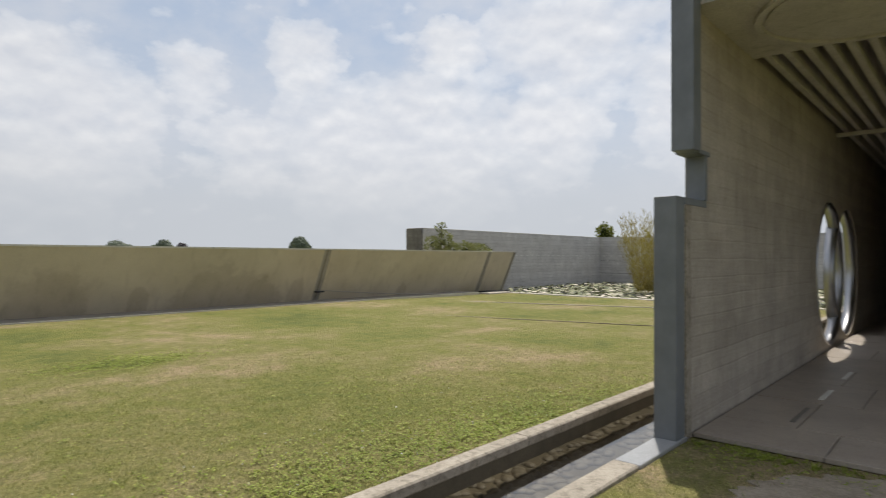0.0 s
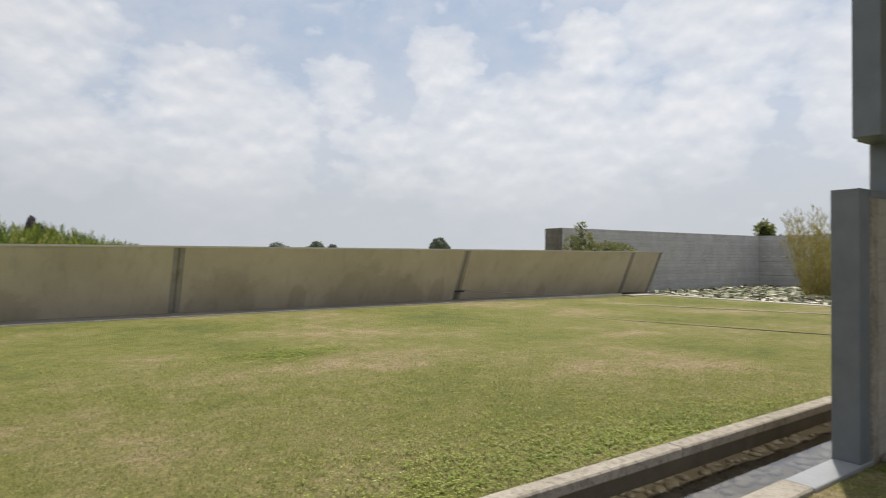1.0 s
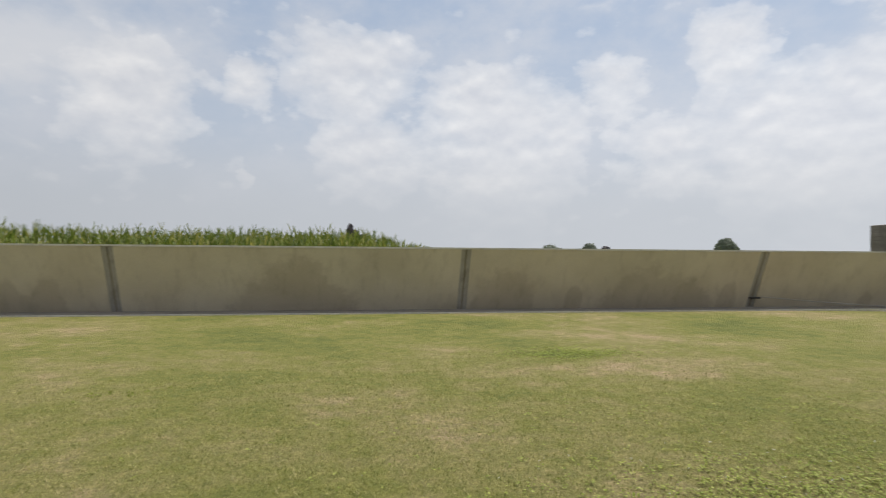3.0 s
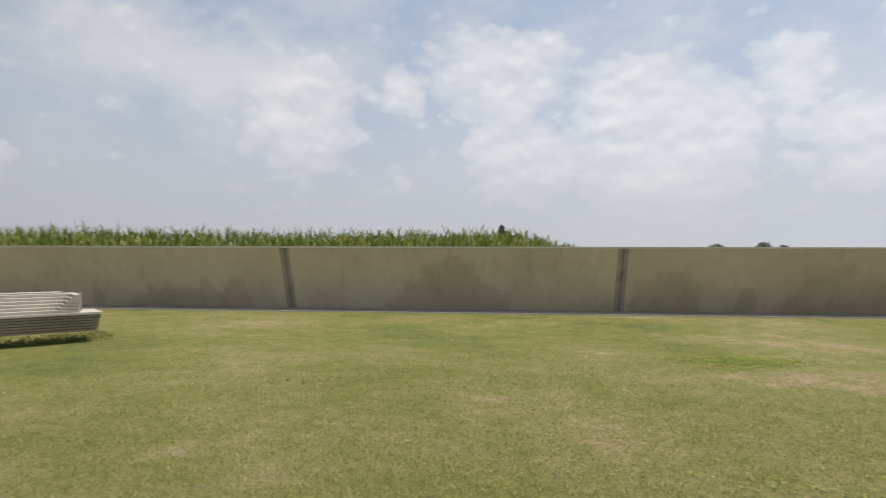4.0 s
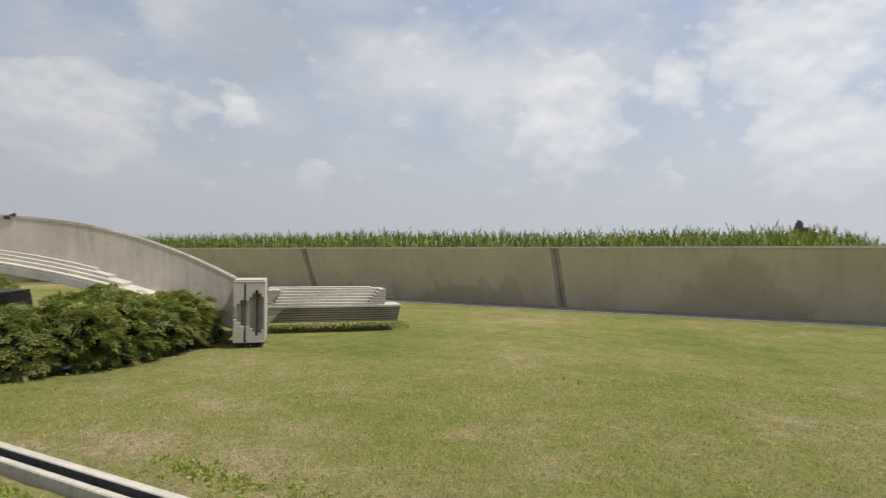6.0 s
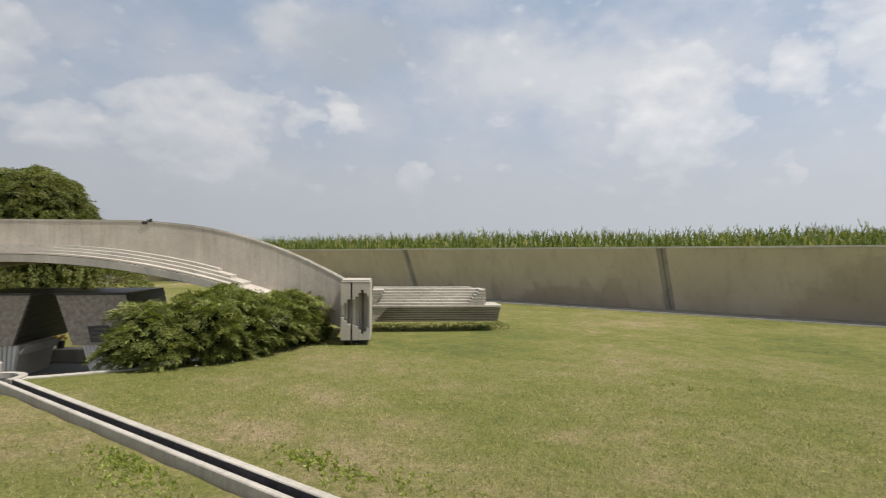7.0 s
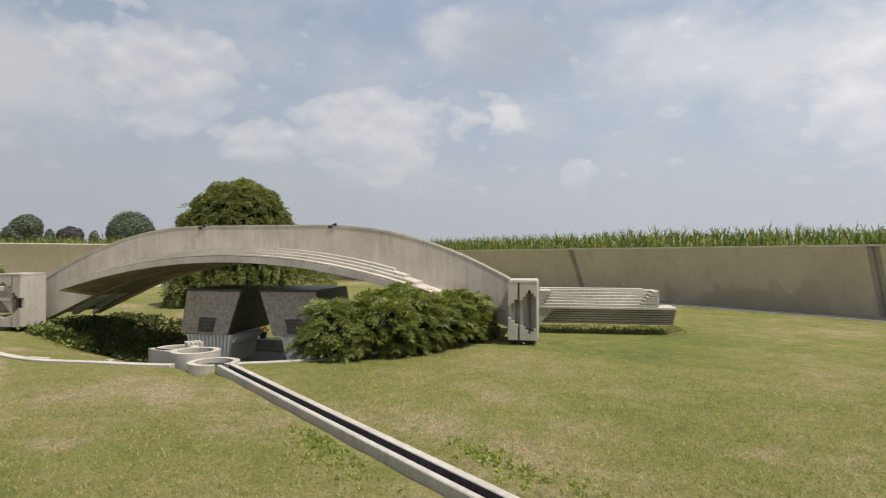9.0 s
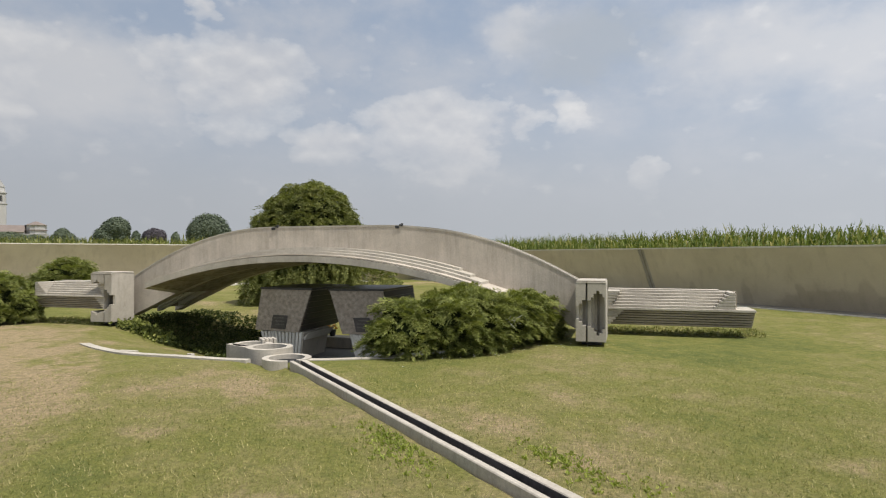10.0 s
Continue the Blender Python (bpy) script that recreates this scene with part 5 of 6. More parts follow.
# near-black colour of the solid cores stands in for shade inside foliage
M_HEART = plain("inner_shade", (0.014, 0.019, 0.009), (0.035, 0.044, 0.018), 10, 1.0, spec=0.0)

HEDGE = [(-8.6, 3.47, 0.3, 0.55, 0.55, 0.42), (-8.5, 4.07, 0.42, 0.62, 0.65, 0.5), (-8.6, 4.67, 0.48, 0.65, 0.65, 0.52), (-8.85, 4.27, 0.55, 0.55, 0.6, 0.44),
         (-8.7, 5.27, 0.45, 0.6, 0.6, 0.5), (-8.9, 5.77, 0.42, 0.55, 0.55, 0.5), (-9.05, 6.22, 0.36, 0.42, 0.45, 0.45), (-9.0, 3.32, 0.2, 0.4, 0.45, 0.4),
         (-8.47, 4.42, 0.2, 0.5, 0.7, 0.3), (-8.87, 3.42, 0.5, 0.42, 0.42, 0.4), (-9.15, 6.47, 0.3, 0.34, 0.34, 0.38), (-8.95, 4.75, 0.62, 0.5, 0.55, 0.44)]
shrub("dense dark green feathery shrub beside the arch", 11, HEDGE, 2700, 0.14, M_YEW, heart=0.66, per=130, dead=(-8.05, 4.92, 0.47))
BUSH_L = [(-16.75, -2.75, 0.62, 0.62, 0.60, 0.56), (-16.5, -2.28, 0.40, 0.42, 0.40, 0.36), (-17.1, -3.15, 0.66, 0.70, 0.70, 0.56), (-16.6, -2.75, 0.25, 0.6, 0.55, 0.3)]
shrub("rounded green shrub in front of the planter trough", 12, BUSH_L, 1100, 0.15, M_YEW, heart=0.72, per=110)
BUSH_M = [(-22.9, -1.9, 0.75, 0.8, 0.85, 0.72), (-22.7, -1.3, 0.55, 0.55, 0.6, 0.5), (-23.1, -2.5, 0.55, 0.6, 0.6, 0.5)]
shrub("rounded green shrub behind the planter trough", 13, BUSH_M, 1200, 0.17, M_YEW, heart=0.72, per=90)
shrub("loose young shrub behind the leaning wall", 14, [(18.15, 16.9, 2.0, 0.26, 0.3, 0.38), (18.75, 16.8, 2.1, 0.36, 0.36, 0.40), (18.55, 16.8, 2.75, 0.18, 0.18, 0.17)], 420, 0.10, M_PALESHRUB, flat=0.5, per=4, spread=0.9, heart=0.3, feathery=False)
shrub("low pale shrub behind the leaning wall", 15, [(19.9, 16.6, 1.75, 0.5, 0.4, 0.36), (20.8, 16.5, 1.7, 0.6, 0.4, 0.32), (19.3, 16.7, 1.7, 0.45, 0.4, 0.33)], 800, 0.10, M_PALESHRUB, flat=0.5, per=4, spread=0.9, heart=0.4, feathery=False)
shrub("green treetop behind the pond wall", 16, [(41.4, 20.8, 3.1, 0.5, 0.5, 0.8), (41.5, 20.6, 2.4, 0.7, 0.7, 0.6)], 700, 0.2, M_TREE, flat=0.5, per=4, feathery=False)


def build_weeping_tree():
    rng = np.random.default_rng(21)
    x, y = -19.3, 4.9
    tree = empty("weeping_tree", "weeping green tree with hanging branches behind the arch", "tree", pose(0, 0, 0))
    bm = bmesh.new()
    trunk(bm, [(x, y, -0.1), (x + 0.05, y, 1.0), (x - 0.05, y + 0.05, 2.2), (x, y, 3.2)], 0.16, 0.06, 9)
    part("trunk", bm, M_BARK, tree)
    for k in range(9):
        a = k * 0.7
        bm = bmesh.new()
        r = 1.1
        trunk(bm, [(x, y, 2.2 + 0.1 * k), (x + 0.5 * r * math.cos(a), y + 0.5 * r * math.sin(a), 2.9), (x + r * math.cos(a), y + r * math.sin(a), 2.8)], 0.05, 0.015, 5)
        part("limb", bm, M_BARK, tree)
    # a lumpy dome of bosses, shingled with small tufts that hang down its sides, and loose sprays past the outline
    def dome(h, a, lift=1.0):
        r = 1.60 * lift * math.sqrt(max(0.0, 1 - h * h)) * (1 + 0.05 * math.sin(3 * a + 1) + 0.03 * math.sin(7 * a))
        return (x + r * math.cos(a), y + r * math.sin(a), 2.05 + 1.70 * h * lift)
    bosses = []
    for k in range(130):
        h, a, r = rng.uniform(-0.1, 1.0), rng.uniform(0, 2 * math.pi), rng.uniform(0.22, 0.36)
        bosses.append((*dome(h, a, 0.87 + rng.normal(0, 0.02)), r, r, r * 0.95))
    p, d = blob_points(rng, bosses, 12000, 0.10)
    d = d * np.array([1.0, 1.0, 0.2]) + rng.normal(0, 0.3, d.shape)
    d[:, 2] -= 0.35
    v, f = plumes(rng, p, d, 0.12, 0.065, 0.035, 46, 0.055, 0.5)
    P, D = [], []
    for k in range(900):
        # long hanging curtains below
        a = rng.integers(0, 30) * 2 * math.pi / 30 + rng.normal(0, 0.06)
        r = rng.uniform(1.3, 1.75)
        P.append((x + r * math.cos(a), y + r * math.sin(a), rng.uniform(0.3, 2.0)))
        D.append((0.2 * math.cos(a), 0.2 * math.sin(a), -1.0))
    v2, f2 = plumes(rng, np.array(P), np.array(D), 0.2, 0.075, 0.04, 70, 0.065, 0.3)
    soup("crown", np.concatenate([v, v2]), np.concatenate([f, f2 + len(v)]), M_TREE, tree)
    P, D = [], []
    for k in range(90):
        h, a = rng.uniform(0.0, 0.85), rng.uniform(0, 2 * math.pi)
        P.append(dome(h, a, rng.uniform(1.0, 1.07)))
        D.append((math.cos(a), math.sin(a), rng.uniform(-0.4, 0.3)))
    v, f = plumes(rng, np.array(P), np.array(D), 0.22, 0.04, 0.02, 40, 0.06, 0.25)
    soup("loose_spray", v, f, M_TREE, tree)
    # a low skirt of branches that trail on the grass to one side
    skirt = [(x + 0.1, y + 1.9, 0.55, 0.9, 1.1, 0.62), (x + 0.2, y - 1.35, 0.45, 0.7, 0.75, 0.75), (x, y, 0.7, 1.5, 1.6, 0.8)]
    p, d = blob_points(rng, skirt, 1800, 0.16)
    d[:, 2] -= 0.5
    v, f = plumes(rng, p, d, 0.18, 0.09, 0.05, 50, 0.07, 0.5)
    soup("trailing_skirt", v, f, M_TREE, tree)
    # solid dark cores paint the shade inside the crown
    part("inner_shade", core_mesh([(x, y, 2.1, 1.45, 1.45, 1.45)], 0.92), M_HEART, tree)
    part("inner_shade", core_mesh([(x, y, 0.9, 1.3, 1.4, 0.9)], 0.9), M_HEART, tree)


build_weeping_tree()


def round_tree(label, seed, x, y, lobes, mat, ground=-0.8, n=1500, size=0.9):
    rng = np.random.default_rng(seed)
    tree = empty("tree", label, "tree", pose(0, 0, 0), "distant trees")
    world = [(x + a, y + b, c, d, e, g) for a, b, c, d, e, g in lobes]
    bm = bmesh.new()
    trunk(bm, [(x, y, ground), (x, y, world[0][2])], 0.45, 0.25)
    part("trunk", bm, M_BARK, tree)
    p, d = blob_points(rng, world, n * 2, 0.07)
    v, f = leaf_shell(rng, p, d, size * 0.75, 0.28)
    soup("crown", v, f, mat, tree)
    part("inner_shade", core_mesh(world, 0.86), mat, tree)


round_tree("large round green tree far beyond the wall", 31, -160, -2.6, [(0, 0.7, 7.7, 2.9, 3.0, 2.9), (0, -1.7, 5.6, 2.6, 2.6, 2.7), (0, 1.2, 6.0, 2.4, 2.4, 2.7), (0, -0.6, 7.2, 2.4, 2.3, 2.6)], M_FAR, n=6000, size=0.3)
round_tree("broad green tree far beyond the wall", 32, -128, 14.7, [(0, 0, 6.4, 3.4, 3.9, 3.6), (0, -1.6, 5.6, 3.0, 2.7, 3.2), (0, 1.8, 5.4, 3.0, 2.6, 3.2)], M_FAR, n=6000, size=0.28)
round_tree("dark green bushy tree far beyond the wall", 33, -178, -14, [(0, 0, 5.6, 2.4, 2.1, 2.9), (0, 1.6, 5, 2, 1.6, 2.2), (0, -1.6, 4.6, 2, 1.5, 2.4)], M_FAR, n=4000, size=0.28)
round_tree("dark purple-leaved tree far beyond the wall", 34, -167, 6.3, [(0, 0, 6.4, 2, 2.0, 2.1), (0, 1.3, 6.2, 1.8, 1.6, 2.0), (0, -1.3, 6.0, 1.8, 1.5, 1.9)], M_FARDARK, n=3500, size=0.28)
round_tree("low dark green tree beside the church yard", 41, -178, -25.0, [(0, 0, 5.2, 2.5, 3.2, 2.2), (0, 2.6, 4.9, 2.2, 2.2, 1.8)], M_FAR, n=2500, size=0.28)
round_tree("low green tree before the church wall", 42, -176, -19.6, [(0, 0, 4.8, 2.0, 2.6, 1.9), (0, -2.0, 4.6, 1.8, 1.8, 1.6)], M_FAR, n=2000, size=0.28)
round_tree("small pale tree far beyond the wall", 35, -186, 12.6, [(0, 0, 5.6, 1.4, 1.3, 2.6), (0, -10.0, 5.8, 1.2, 1.3, 2.6)], M_FAR, n=700, size=0.45)
round_tree("low green tree on the horizon", 36, 49.3, 141.6, [(0, 0, 1.8, 2.6, 2.6, 2.9), (2.2, 0, 1.6, 2.0, 2, 2.3)], M_FARHAZE, n=1500, size=0.4)
round_tree("green tree on the horizon", 37, 58.5, 139, [(0, 0, 1.9, 2.3, 2.2, 3.2), (-2.2, 0, 1.4, 2.2, 2, 2.4)], M_FARHAZE, n=1500, size=0.4)
round_tree("dark tree on the horizon", 38, 62.2, 138, [(0, 0, 1.8, 1.6, 1.6, 2.7), (1.6, 0, 1.4, 1.6, 1.4, 2.0)], M_FARDARK, n=900, size=0.4)
round_tree("round green tree on the horizon", 39, 71.3, 104.1, [(0, 0, 3.0, 2.0, 2.0, 2.4), (-0.9, 0, 2.4, 1.5, 1.6, 2.0), (1.0, -0.2, 2.5, 1.5, 1.6, 1.9)], M_FARHAZE, n=2400, size=0.35)
round_tree("dark conifer beyond the corn", 40, 0.0, 93.3, [(0, 0, 3.8, 0.75, 0.7, 2.7), (0.8, 0, 3.5, 0.8, 0.8, 2.0), (1.7, 0, 3.3, 0.9, 0.8, 1.7)], M_FARDARK, n=900, size=0.35)


def corn_plants(rng, xs, ys, base, tall):
    """Maize: a stalk, arching leaves and a tassel for each plant, as points and quads."""
    V, F, k = [], [], 0
    for x, y in zip(xs, ys):
        h = tall + rng.normal(0, 0.09) + 0.14 * smooth(7, 15, -x)
        V += [(x - 0.015, y, base), (x + 0.015, y, base), (x + 0.008, y, base + h), (x - 0.008, y, base + h)]
        F.append((k, k + 1, k + 2, k + 3))
        k += 4
        for j in range(9):
            z0 = base + h * (0.56 + 0.044 * j) + rng.normal(0, 0.03)
            a = (j % 2) * math.pi + rng.normal(0, 0.7)
            ln = rng.uniform(0.3, 0.55) * (1.15 - 0.08 * j)
            c, s = math.cos(a), math.sin(a)
            wd = 0.026
            pts = [(0.0, 0.0), (0.16 * ln, 0.45 * ln), (0.32 * ln, 0.80 * ln), (0.52 * ln, 0.95 * ln)]
            row = []
            for i, (r, z) in enumerate(pts):
                q = wd * (1.0, 1.2, 0.9, 0.1)[i]
                V += [(x + c * r - s * q, y + s * r + c * q, z0 + z), (x + c * r + s * q, y + s * r - c * q, z0 + z + 0.01)]
                row.append(k)
                k += 2
            for i in range(3):
                F.append((row[i], row[i] + 1, row[i + 1] + 1, row[i + 1]))
        for j in range(3):
            a = rng.uniform(0, 6.28)
            tx, ty, tz = x + 0.09 * math.cos(a), y + 0.09 * math.sin(a), base + h + rng.uniform(0.06, 0.18)
            V += [(x - 0.012, y, base + h - 0.1), (x + 0.012, y, base + h - 0.1), (tx + 0.006, ty, tz), (tx - 0.006, ty, tz)]
            F.append((k, k + 1, k + 2, k + 3))
            k += 4
    return V, F


def build_corn():
    rng = np.random.default_rng(51)
    xs, ys = [], []
    row = 17.6
    r = 0
    while row < 60:
        edge = 0.1 + (row - 17) * 0.22
        x = -64.0
        while x < edge:
            step = 0.13 if r < 3 or (x > edge - 9 and r < 22) else 0.26 if r < 12 else 0.7
            if r < 4 or rng.random() < 0.9:
                xs.append(x + rng.normal(0, 0.04))
                ys.append(row + rng.normal(0, 0.05))
            x += step
        row += 0.75 if r < 12 else 2.0
        r += 1
    v, f = corn_plants(rng, xs, ys, -0.75, 2.86)
    tagged(soup("corn_field", v, f, M_CORN), "tall green tasselled corn standing beyond the wall", "corn", kind="stuff")
    xs, ys = [], []
    for i in range(8):
        y = -16.0
        while y < 16.5:
            xs.append(-36.0 - i * 1.1 + rng.normal(0, 0.05))
            ys.append(y + rng.normal(0, 0.05))
            y += 0.12
    v, f = corn_plants(rng, xs, ys, -0.75, 3.04)
    tagged(soup("corn_field", v, f, M_CORNPALE), "paler corn beyond the west wall", "corn", kind="stuff")


build_corn()


def build_grass():
    rng = np.random.default_rng(61)
    n = 520000
    x = rng.uniform(-9.5, 9.0, n)
    y = rng.uniform(-3.0, 9.5, n)
    near = np.hypot(x + 0.3, y + 0.2)
    keep = rng.random(n) < np.clip(1.35 - near / 7.5, 0.0, 1.0)
    keep &= ~((y > CH_Y0 - 0.22) & (y < CH_Y1 + 0.16) & (x > CH_X0 - 0.02))
    keep &= ~((x > 4.98) & (y < 1.85)) & (near > 0.8)
    ry = RILL_A[1] + (x - RILL_A[0]) * (RILL_B[1] - RILL_A[1]) / (RILL_B[0] - RILL_A[0])
    keep &= ~((np.abs(y - ry) < 0.2) & (x < CH_X0))
    keep &= ~((np.hypot((x - 4.0) / 1.0, (y + 0.35) / 1.3) < 0.95) & (rng.random(n) < 0.93))
    s, w = (x - ARCH_AT[0] + y - ARCH_AT[1]) * 0.70711, (y - ARCH_AT[1] - x + ARCH_AT[0]) * 0.70711
    keep &= np.hypot(s, w) > 3.95
    x, y = x[keep], y[keep]
    z = np.array([ground_z(a, b) for a, b in zip(x, y)])
    n = len(x)
    a = rng.uniform(0, 6.283, n)
    h = rng.uniform(0.012, 0.036, n)
    lean = rng.uniform(0.2, 1.6, n) * h
    wd = rng.uniform(0.0014, 0.0034, n)
    c, k = np.cos(a), np.sin(a)
    v = np.empty((n, 3, 3))
    v[:, 0] = np.stack([x - k * wd, y + c * wd, z - 0.003], 1)
    v[:, 1] = np.stack([x + k * wd, y - c * wd, z - 0.003], 1)
    v[:, 2] = np.stack([x + c * lean, y + k * lean, z + h], 1)
    tagged(soup("grass", v.reshape(-1, 3), np.arange(n * 3).reshape(-1, 3), M_BLADE), "short mown grass blades, partly dried to straw", "grass", kind="stuff")


build_grass()


def flat_leaves(rng, centres, size, per):
    """Small round leaves that lie almost level just over the grass."""
    c = np.repeat(centres, per, axis=0)
    n = len(c)
    c = c + np.stack([rng.normal(0, size, n), rng.normal(0, size, n), rng.uniform(0.004, 0.024, n)], 1)
    r = size * rng.uniform(0.35, 0.75, n)
    tx, ty, a0 = rng.normal(0, 0.3, n), rng.normal(0, 0.3, n), rng.uniform(0, 6.283, n)
    v = np.empty((n, 5, 3))
    for k in range(5):
        a = a0 + k * 2 * math.pi / 5
        dx, dy = r * np.cos(a), r * np.sin(a)
        v[:, k] = c + np.stack([dx, dy, tx * dx + ty * dy], 1)
    return v.reshape(-1, 3), np.arange(n * 5).reshape(-1, 5)


def build_weeds():
    rng = np.random.default_rng(71)
    # patches: x, y, spread in x and y, plants
    spots = [(3.0, 3.25, 1.2, 0.42, 330), (4.6, 3.0, 1.2, 0.25, 220), (3.2, 2.95, 1.3, 0.14, 160), (3.15, 8.75, 0.6, 0.28, 260), (4.75, 1.2, 0.25, 0.28, 30), (4.85, 0.0, 0.2, 1.0, 40), (4.0, 4.6, 2.2, 0.9, 120)]
    C, N = [], []
    for px, py, sx, sy, k in spots:
        for i in range(k * 5):
            x, y = px + rng.normal(0, sx), py + rng.normal(0, sy)
            if (CH_Y0 - 0.2 < y < CH_Y1 + 0.155 and x > 0.5) or (x > 4.96 and y < 1.85):
                continue
            C.append((x, y, ground_z(x, y) + 0.006))
            N.append((0, 0, 0.35))
    v, f = flat_leaves(rng, np.array(C), 0.0125, 4)
    tagged(soup("clover", v, f, M_WEED), "low clover leaves spreading through the grass", "weeds", kind="stuff")
    B = []
    for px, py, sx, sy, k in ((3.0, 3.3, 1.4, 0.45, 80), (-8.0, 5.0, 0.2, 1.1, 40)):
        for i in range(k):
            x, y = px + rng.normal(0, sx), py + rng.normal(0, sy)
            if not (CH_Y0 - 0.2 < y < CH_Y1 + 0.16):
                B.append((x, y, ground_z(x, y) + 0.03))
    v, f = leaf_fans(rng, np.array(B), np.tile(np.array([[0.0, 0.0, 0.6]]), (len(B), 1)), 0.010, 3, 0.8, 0.8)
    tagged(soup("clover_blossoms", v, f, M_TILE), "tiny white clover heads scattered in the grass", "flowers", kind="stuff")
    # narrow-leaved tufts beside the rill
    C = []
    for px, py, sx, sy, k in ((-5.0, 1.66, 0.26, 0.10, 130), (-4.55, 1.55, 0.4, 0.12, 80), (-3.8, 2.46, 0.3, 0.09, 110), (-2.9, 2.6, 0.45, 0.15, 60), (-2.83, 6.8, 0.25, 0.15, 16), (4.9, 1.0, 0.06, 0.5, 90), (4.9, -0.4, 0.08, 0.6, 90)):
        for i in range(k):
            x, y = px + rng.normal(0, sx), py + rng.normal(0, sy)
            rill_y = RILL_A[1] + (x - RILL_A[0]) * (RILL_B[1] - RILL_A[1]) / (RILL_B[0] - RILL_A[0])
            if x < 4.98 and not (x < CH_X0 and abs(y - rill_y) < 0.2) and not (x > CH_X0 and CH_Y0 - 0.24 < y < CH_Y1 + 0.18):
                C.append((x, y, ground_z(x, y)))
    C = np.array(C)
    v, f = leaf_fans(rng, C, np.tile(np.array([[0.0, 0.0, 0.8]]), (len(C), 1)), 0.030, 10, 0.8, 0.35)
    tagged(soup("weeds", v, f, M_WEED), "narrow-leaved weeds in small tufts beside the rill", "weeds", kind="stuff")


build_weeds()


def build_ivy():
    rng = np.random.default_rng(81)
    C = []
    while len(C) < 5200:
        s, w = rng.uniform(-5.3, -1.3), rng.uniform(-2.4, 2.4)
        if math.hypot(s, w) > 5.4 or (s > -1.75 and -0.8 < w) or w < -0.75 + 0.12 * math.sin(6 * s) - 0.6 * smooth(-2.4, -1.6, s) or (s < -4.6 and w < 0.1):
            continue
        x = ARCH_AT[0] + (s - w) * 0.70711
        y = ARCH_AT[1] + (s + w) * 0.70711
        C.append((x, y, ground_z(x, y) + rng.uniform(0.0, 0.10) + 0.06 * noise.noise((x * 1.5, y * 1.5, 2))))
    C = np.array(C)
    N = np.tile(np.array([[0.0, 0.0, 0.8]]), (len(C), 1))
    v, f = leaf_fans(rng, C, N * 0.4, 0.036, 7, 0.9, 0.8)
    # dark leaf colour carries the arch's shade on this ivy
    tagged(soup("ivy", v, f, M_IVY), "ivy coloured dark for the shade on the bank below the arch", "ivy", kind="stuff")
    C = []
    for i in range(520):
        u = rng.random()
        x, y = -15.3 + 1.0 * u + rng.normal(0, 0.24), -0.28 + 0.75 * u + rng.normal(0, 0.11)
        C.append((x, y, max(ground_z(x, y), -0.3) + rng.uniform(0.0, 0.14)))
    C = np.array(C)
    v, f = leaf_fans(rng, C, np.tile(np.array([[0.2, 0.1, 0.4]]), (len(C), 1)), 0.055, 6, 0.8, 0.9)
    # lighter shrub-leaf colour carries the sunlight on this ivy
    tagged(soup("ivy", v, f, M_YEW), "ivy in a lighter leaf colour for the sun at the foot of the arch", "ivy", kind="stuff")
    C = []
    for i in range(1300):
        s = rng.uniform(5.2, 8.1)
        w = 1.55 + rng.uniform(-0.45, 0.7)
        if i > 800:
            s, w = rng.uniform(-7.4, -5.2), rng.uniform(-0.75, 0.3)
        x = ARCH_AT[0] + (s - w) * 0.70711
        y = ARCH_AT[1] + (s + w) * 0.70711
        C.append((x, y, ground_z(x, y) + 0.01))
    C = np.array(C)
    v, f = leaf_fans(rng, C, np.tile(np.array([[0.0, 0.0, 1.0]]), (len(C), 1)), 0.05, 6, 0.8, 0.2)
    tagged(soup("long_grass", v, f, M_BLADE), "unmown grass below the planter trough", "grass", kind="stuff")


build_ivy()


def build_pond_plants():
    rng = np.random.default_rng(91)
    V, F, k = [], [], 0
    for i in range(6500):
        x, y = rng.uniform(POND_X + 0.3, 35.4), rng.uniform(-2.0, 18.0)
        r = rng.uniform(0.05, 0.12)
        tilt, a0 = rng.uniform(0, 0.35), rng.uniform(0, 6.28)
        z = -0.17 + rng.uniform(0, 0.10)
        start = k
        for j in range(7):
            a = a0 + j * 5.7 / 6
            V.append((x + r * math.cos(a), y + r * math.sin(a), z + tilt * r * math.cos(a - a0)))
            k += 1
        F.append(tuple(range(start, k)))
    tagged(soup("lily_pads", V, F, M_PAD), "crowded pale and green water-lily pads on the pond", "lily pads", kind="stuff")
    C, N = [], []
    for i in range(190):
        a, b = rng.uniform(0, 6.28), math.sqrt(rng.random()) * 0.55
        x, y = 26.1 + b * math.cos(a), 10.9 + b * math.sin(a)
        lean = np.array([math.cos(a) * b * 1.6, math.sin(a) * b * 1.6])
        top = rng.uniform(2.2, 3.6)
        for q in np.linspace(0.05, 1, 16):
            C.append((x + lean[0] * q, y + lean[1] * q, -0.2 + top * q))
            N.append((lean[0] * 0.3 + rng.normal(0, 0.1), lean[1] * 0.3 + rng.normal(0, 0.1), 1.0))
    v, f = leaf_fans(rng, np.array(C), np.array(N), 0.24, 2, 0.25, 0.10)
    ob = empty("reed_clump", "tall straw-yellow reed clump standing in the pond", "reeds", pose(0, 0, 0))
    soup("stem", v, f, M_REED, ob)


build_pond_plants()

# ---- far church ----


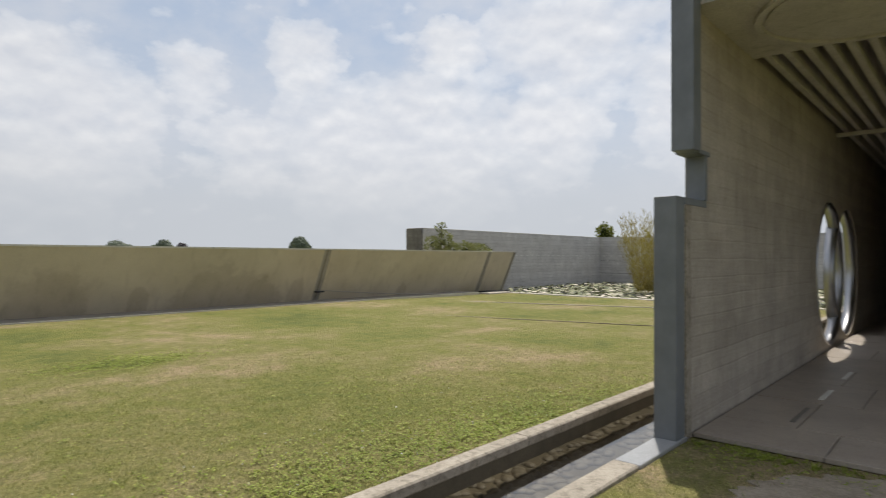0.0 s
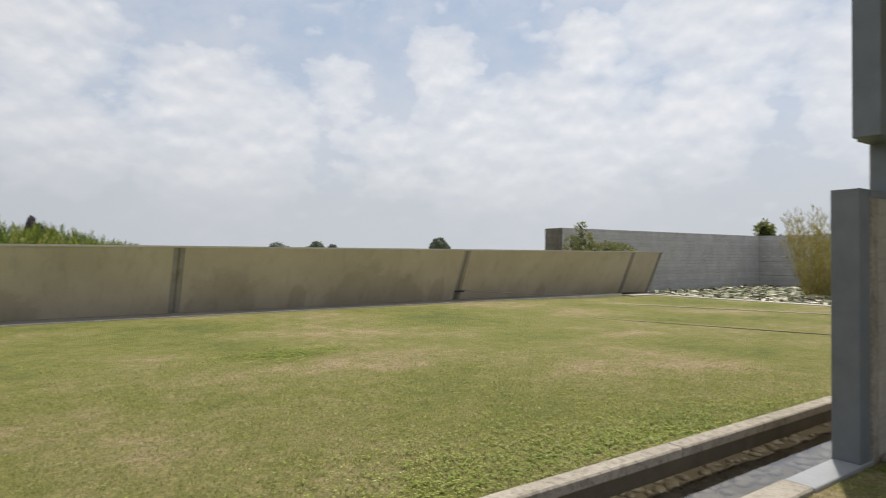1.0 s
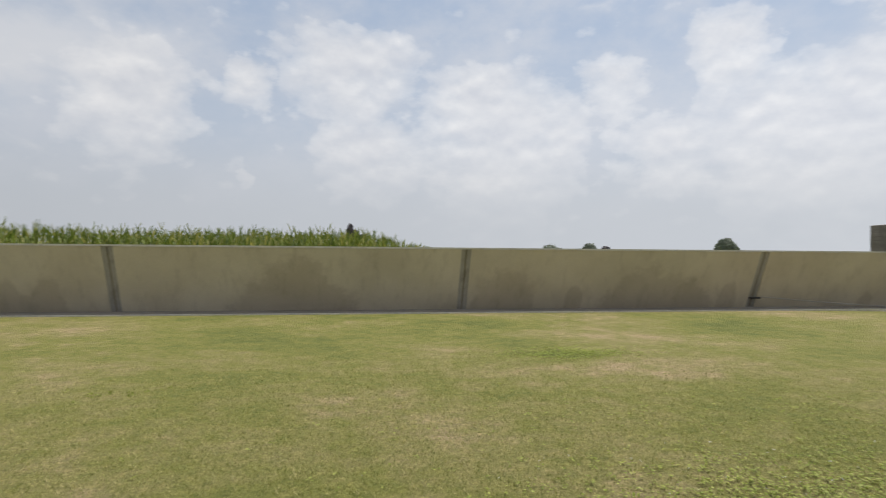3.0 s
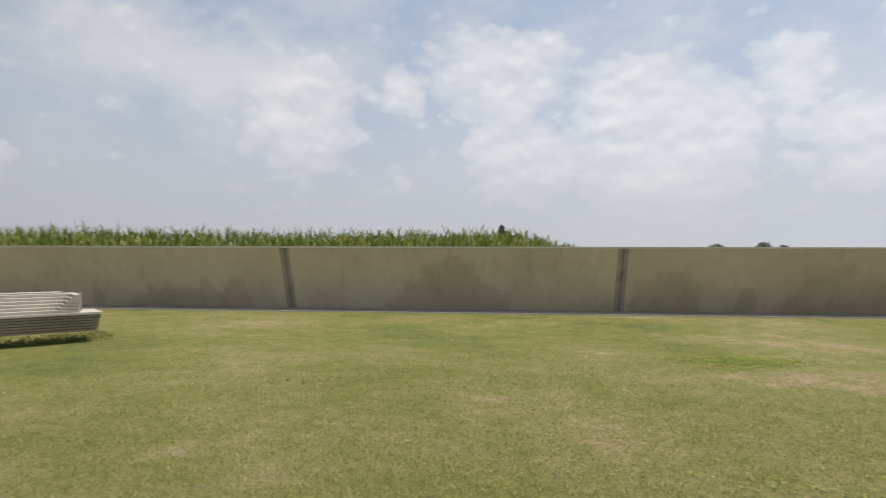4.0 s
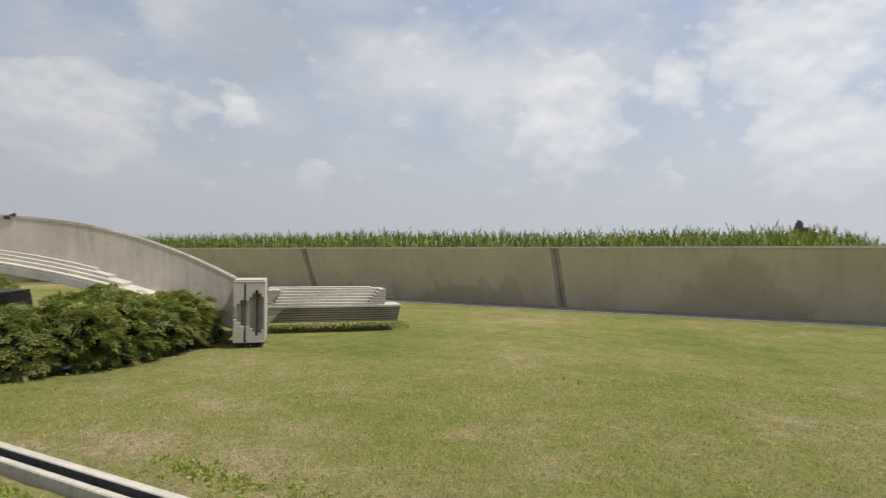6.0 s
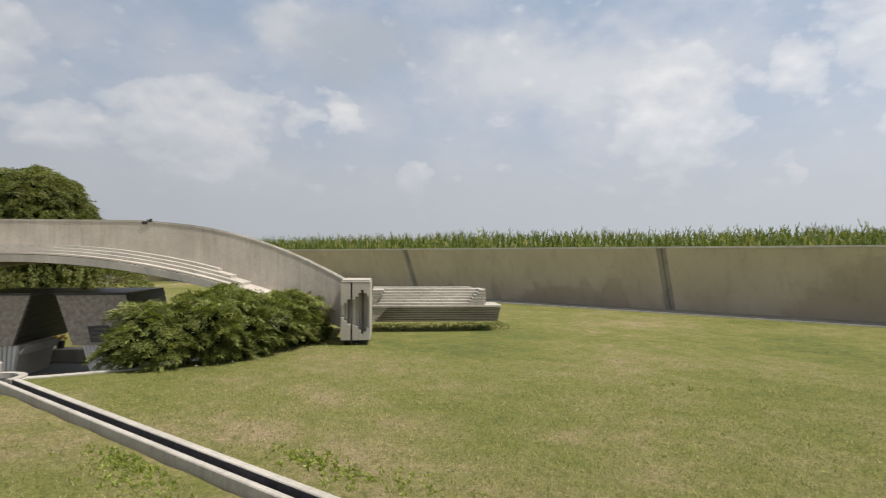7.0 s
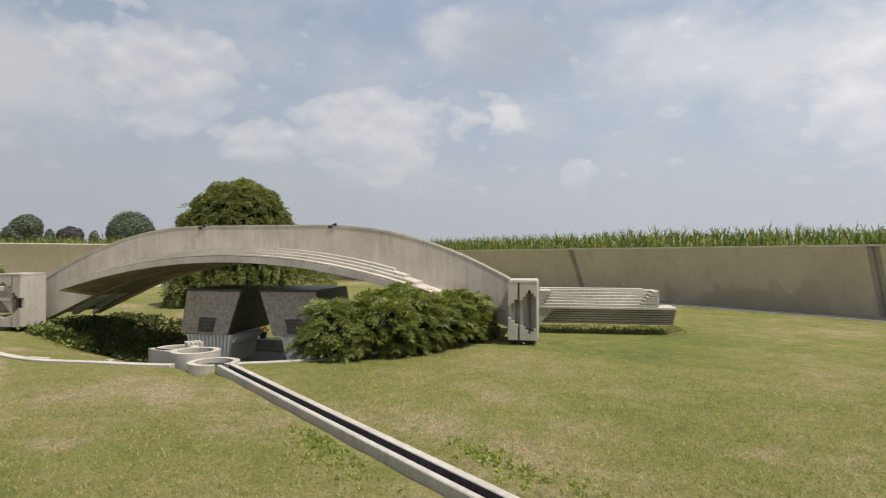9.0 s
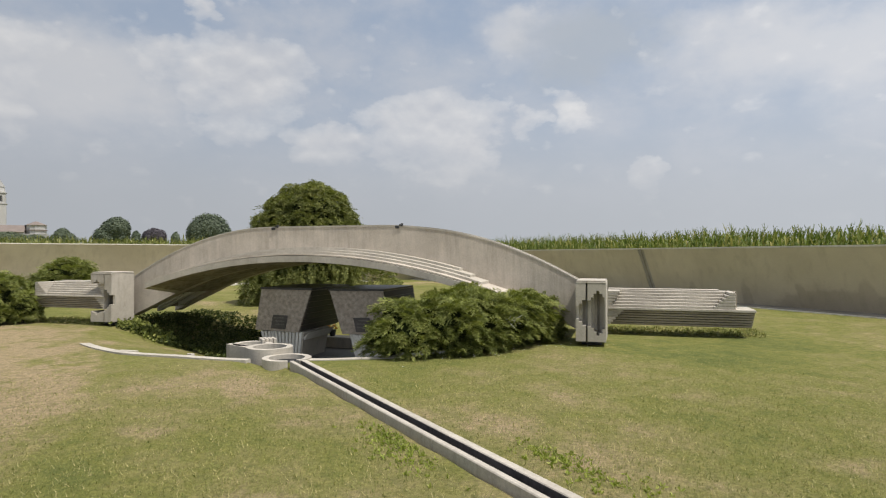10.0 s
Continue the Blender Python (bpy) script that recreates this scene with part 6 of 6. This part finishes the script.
def build_church():
    m = pose(-405, -62, 8, 0, 0, 6)
    c = empty("church", "distant cream village church with bell tower", "church", m)
    part("tower", boxed(-3, 3, -2.0, 4.0, -9, 22), M_PLASTER, c)
    belfry = part("belfry", boxed(-2.8, 2.8, -1.8, 3.8, 22.3, 28), M_PLASTER, c)
    # solid black panel paints the shade inside the bell opening
    part("opening", boxed(2.75, 2.85, -0.2, 2.2, 23.4, 26.6), M_BLACK, belfry)
    part("cornice", boxed(-3.3, 3.3, -2.3, 4.3, 22, 22.3), M_PLASTER, c)
    part("cornice", boxed(-3.2, 3.2, -2.2, 4.2, 28, 28.5), M_PLASTER, c)
    bm = bmesh.new()
    bmesh.ops.create_cone(bm, cap_ends=True, segments=8, radius1=2.6, radius2=2.2, depth=3, matrix=Matrix.Translation((0, 1.0, 30)))
    part("drum", bm, M_PLASTER, c)
    bm = bmesh.new()
    bmesh.ops.create_cone(bm, cap_ends=True, segments=8, radius1=2.5, radius2=0.2, depth=4, matrix=Matrix.Translation((0, 1.0, 33.5)))
    part("spire", bm, M_PLINTH, c)
    house = empty("farmhouse", "low distant pale farm buildings with tiled roofs", "house", pose(-330, -45, 0))
    part("wall", boxed(-5, 5, -25, 5.0, -1, 12.2), M_PLASTER, house)
    part("roof", prism(bmesh.new(), [(-5.6, 12.2), (5.6, 12.2), (0, 15.4)], lambda p, q, r: (p, r, q), -25.5, 5.0), M_TERRA, house)
    wing = part("round_wing", band(bmesh.new(), (0, 9.0), 0.05, 4.0, -1, 15.6, 0, 360, 12), M_PLASTER, house)
    part("eaves", band(bmesh.new(), (0, 9.0), 0.05, 4.4, 13.0, 13.4, 0, 360, 12), M_TERRA, wing)
    bm = bmesh.new()
    bmesh.ops.create_cone(bm, cap_ends=True, segments=12, radius1=4.5, radius2=0.4, depth=1.8, matrix=Matrix.Translation((0, 9.0, 16.4)))
    part("roof", bm, M_TERRA, house)
    part("yard_wall", boxed(4, 5.2, -25, 14.0, -1, 11.4), M_PLINTH, house, "grey yard wall")


build_church()
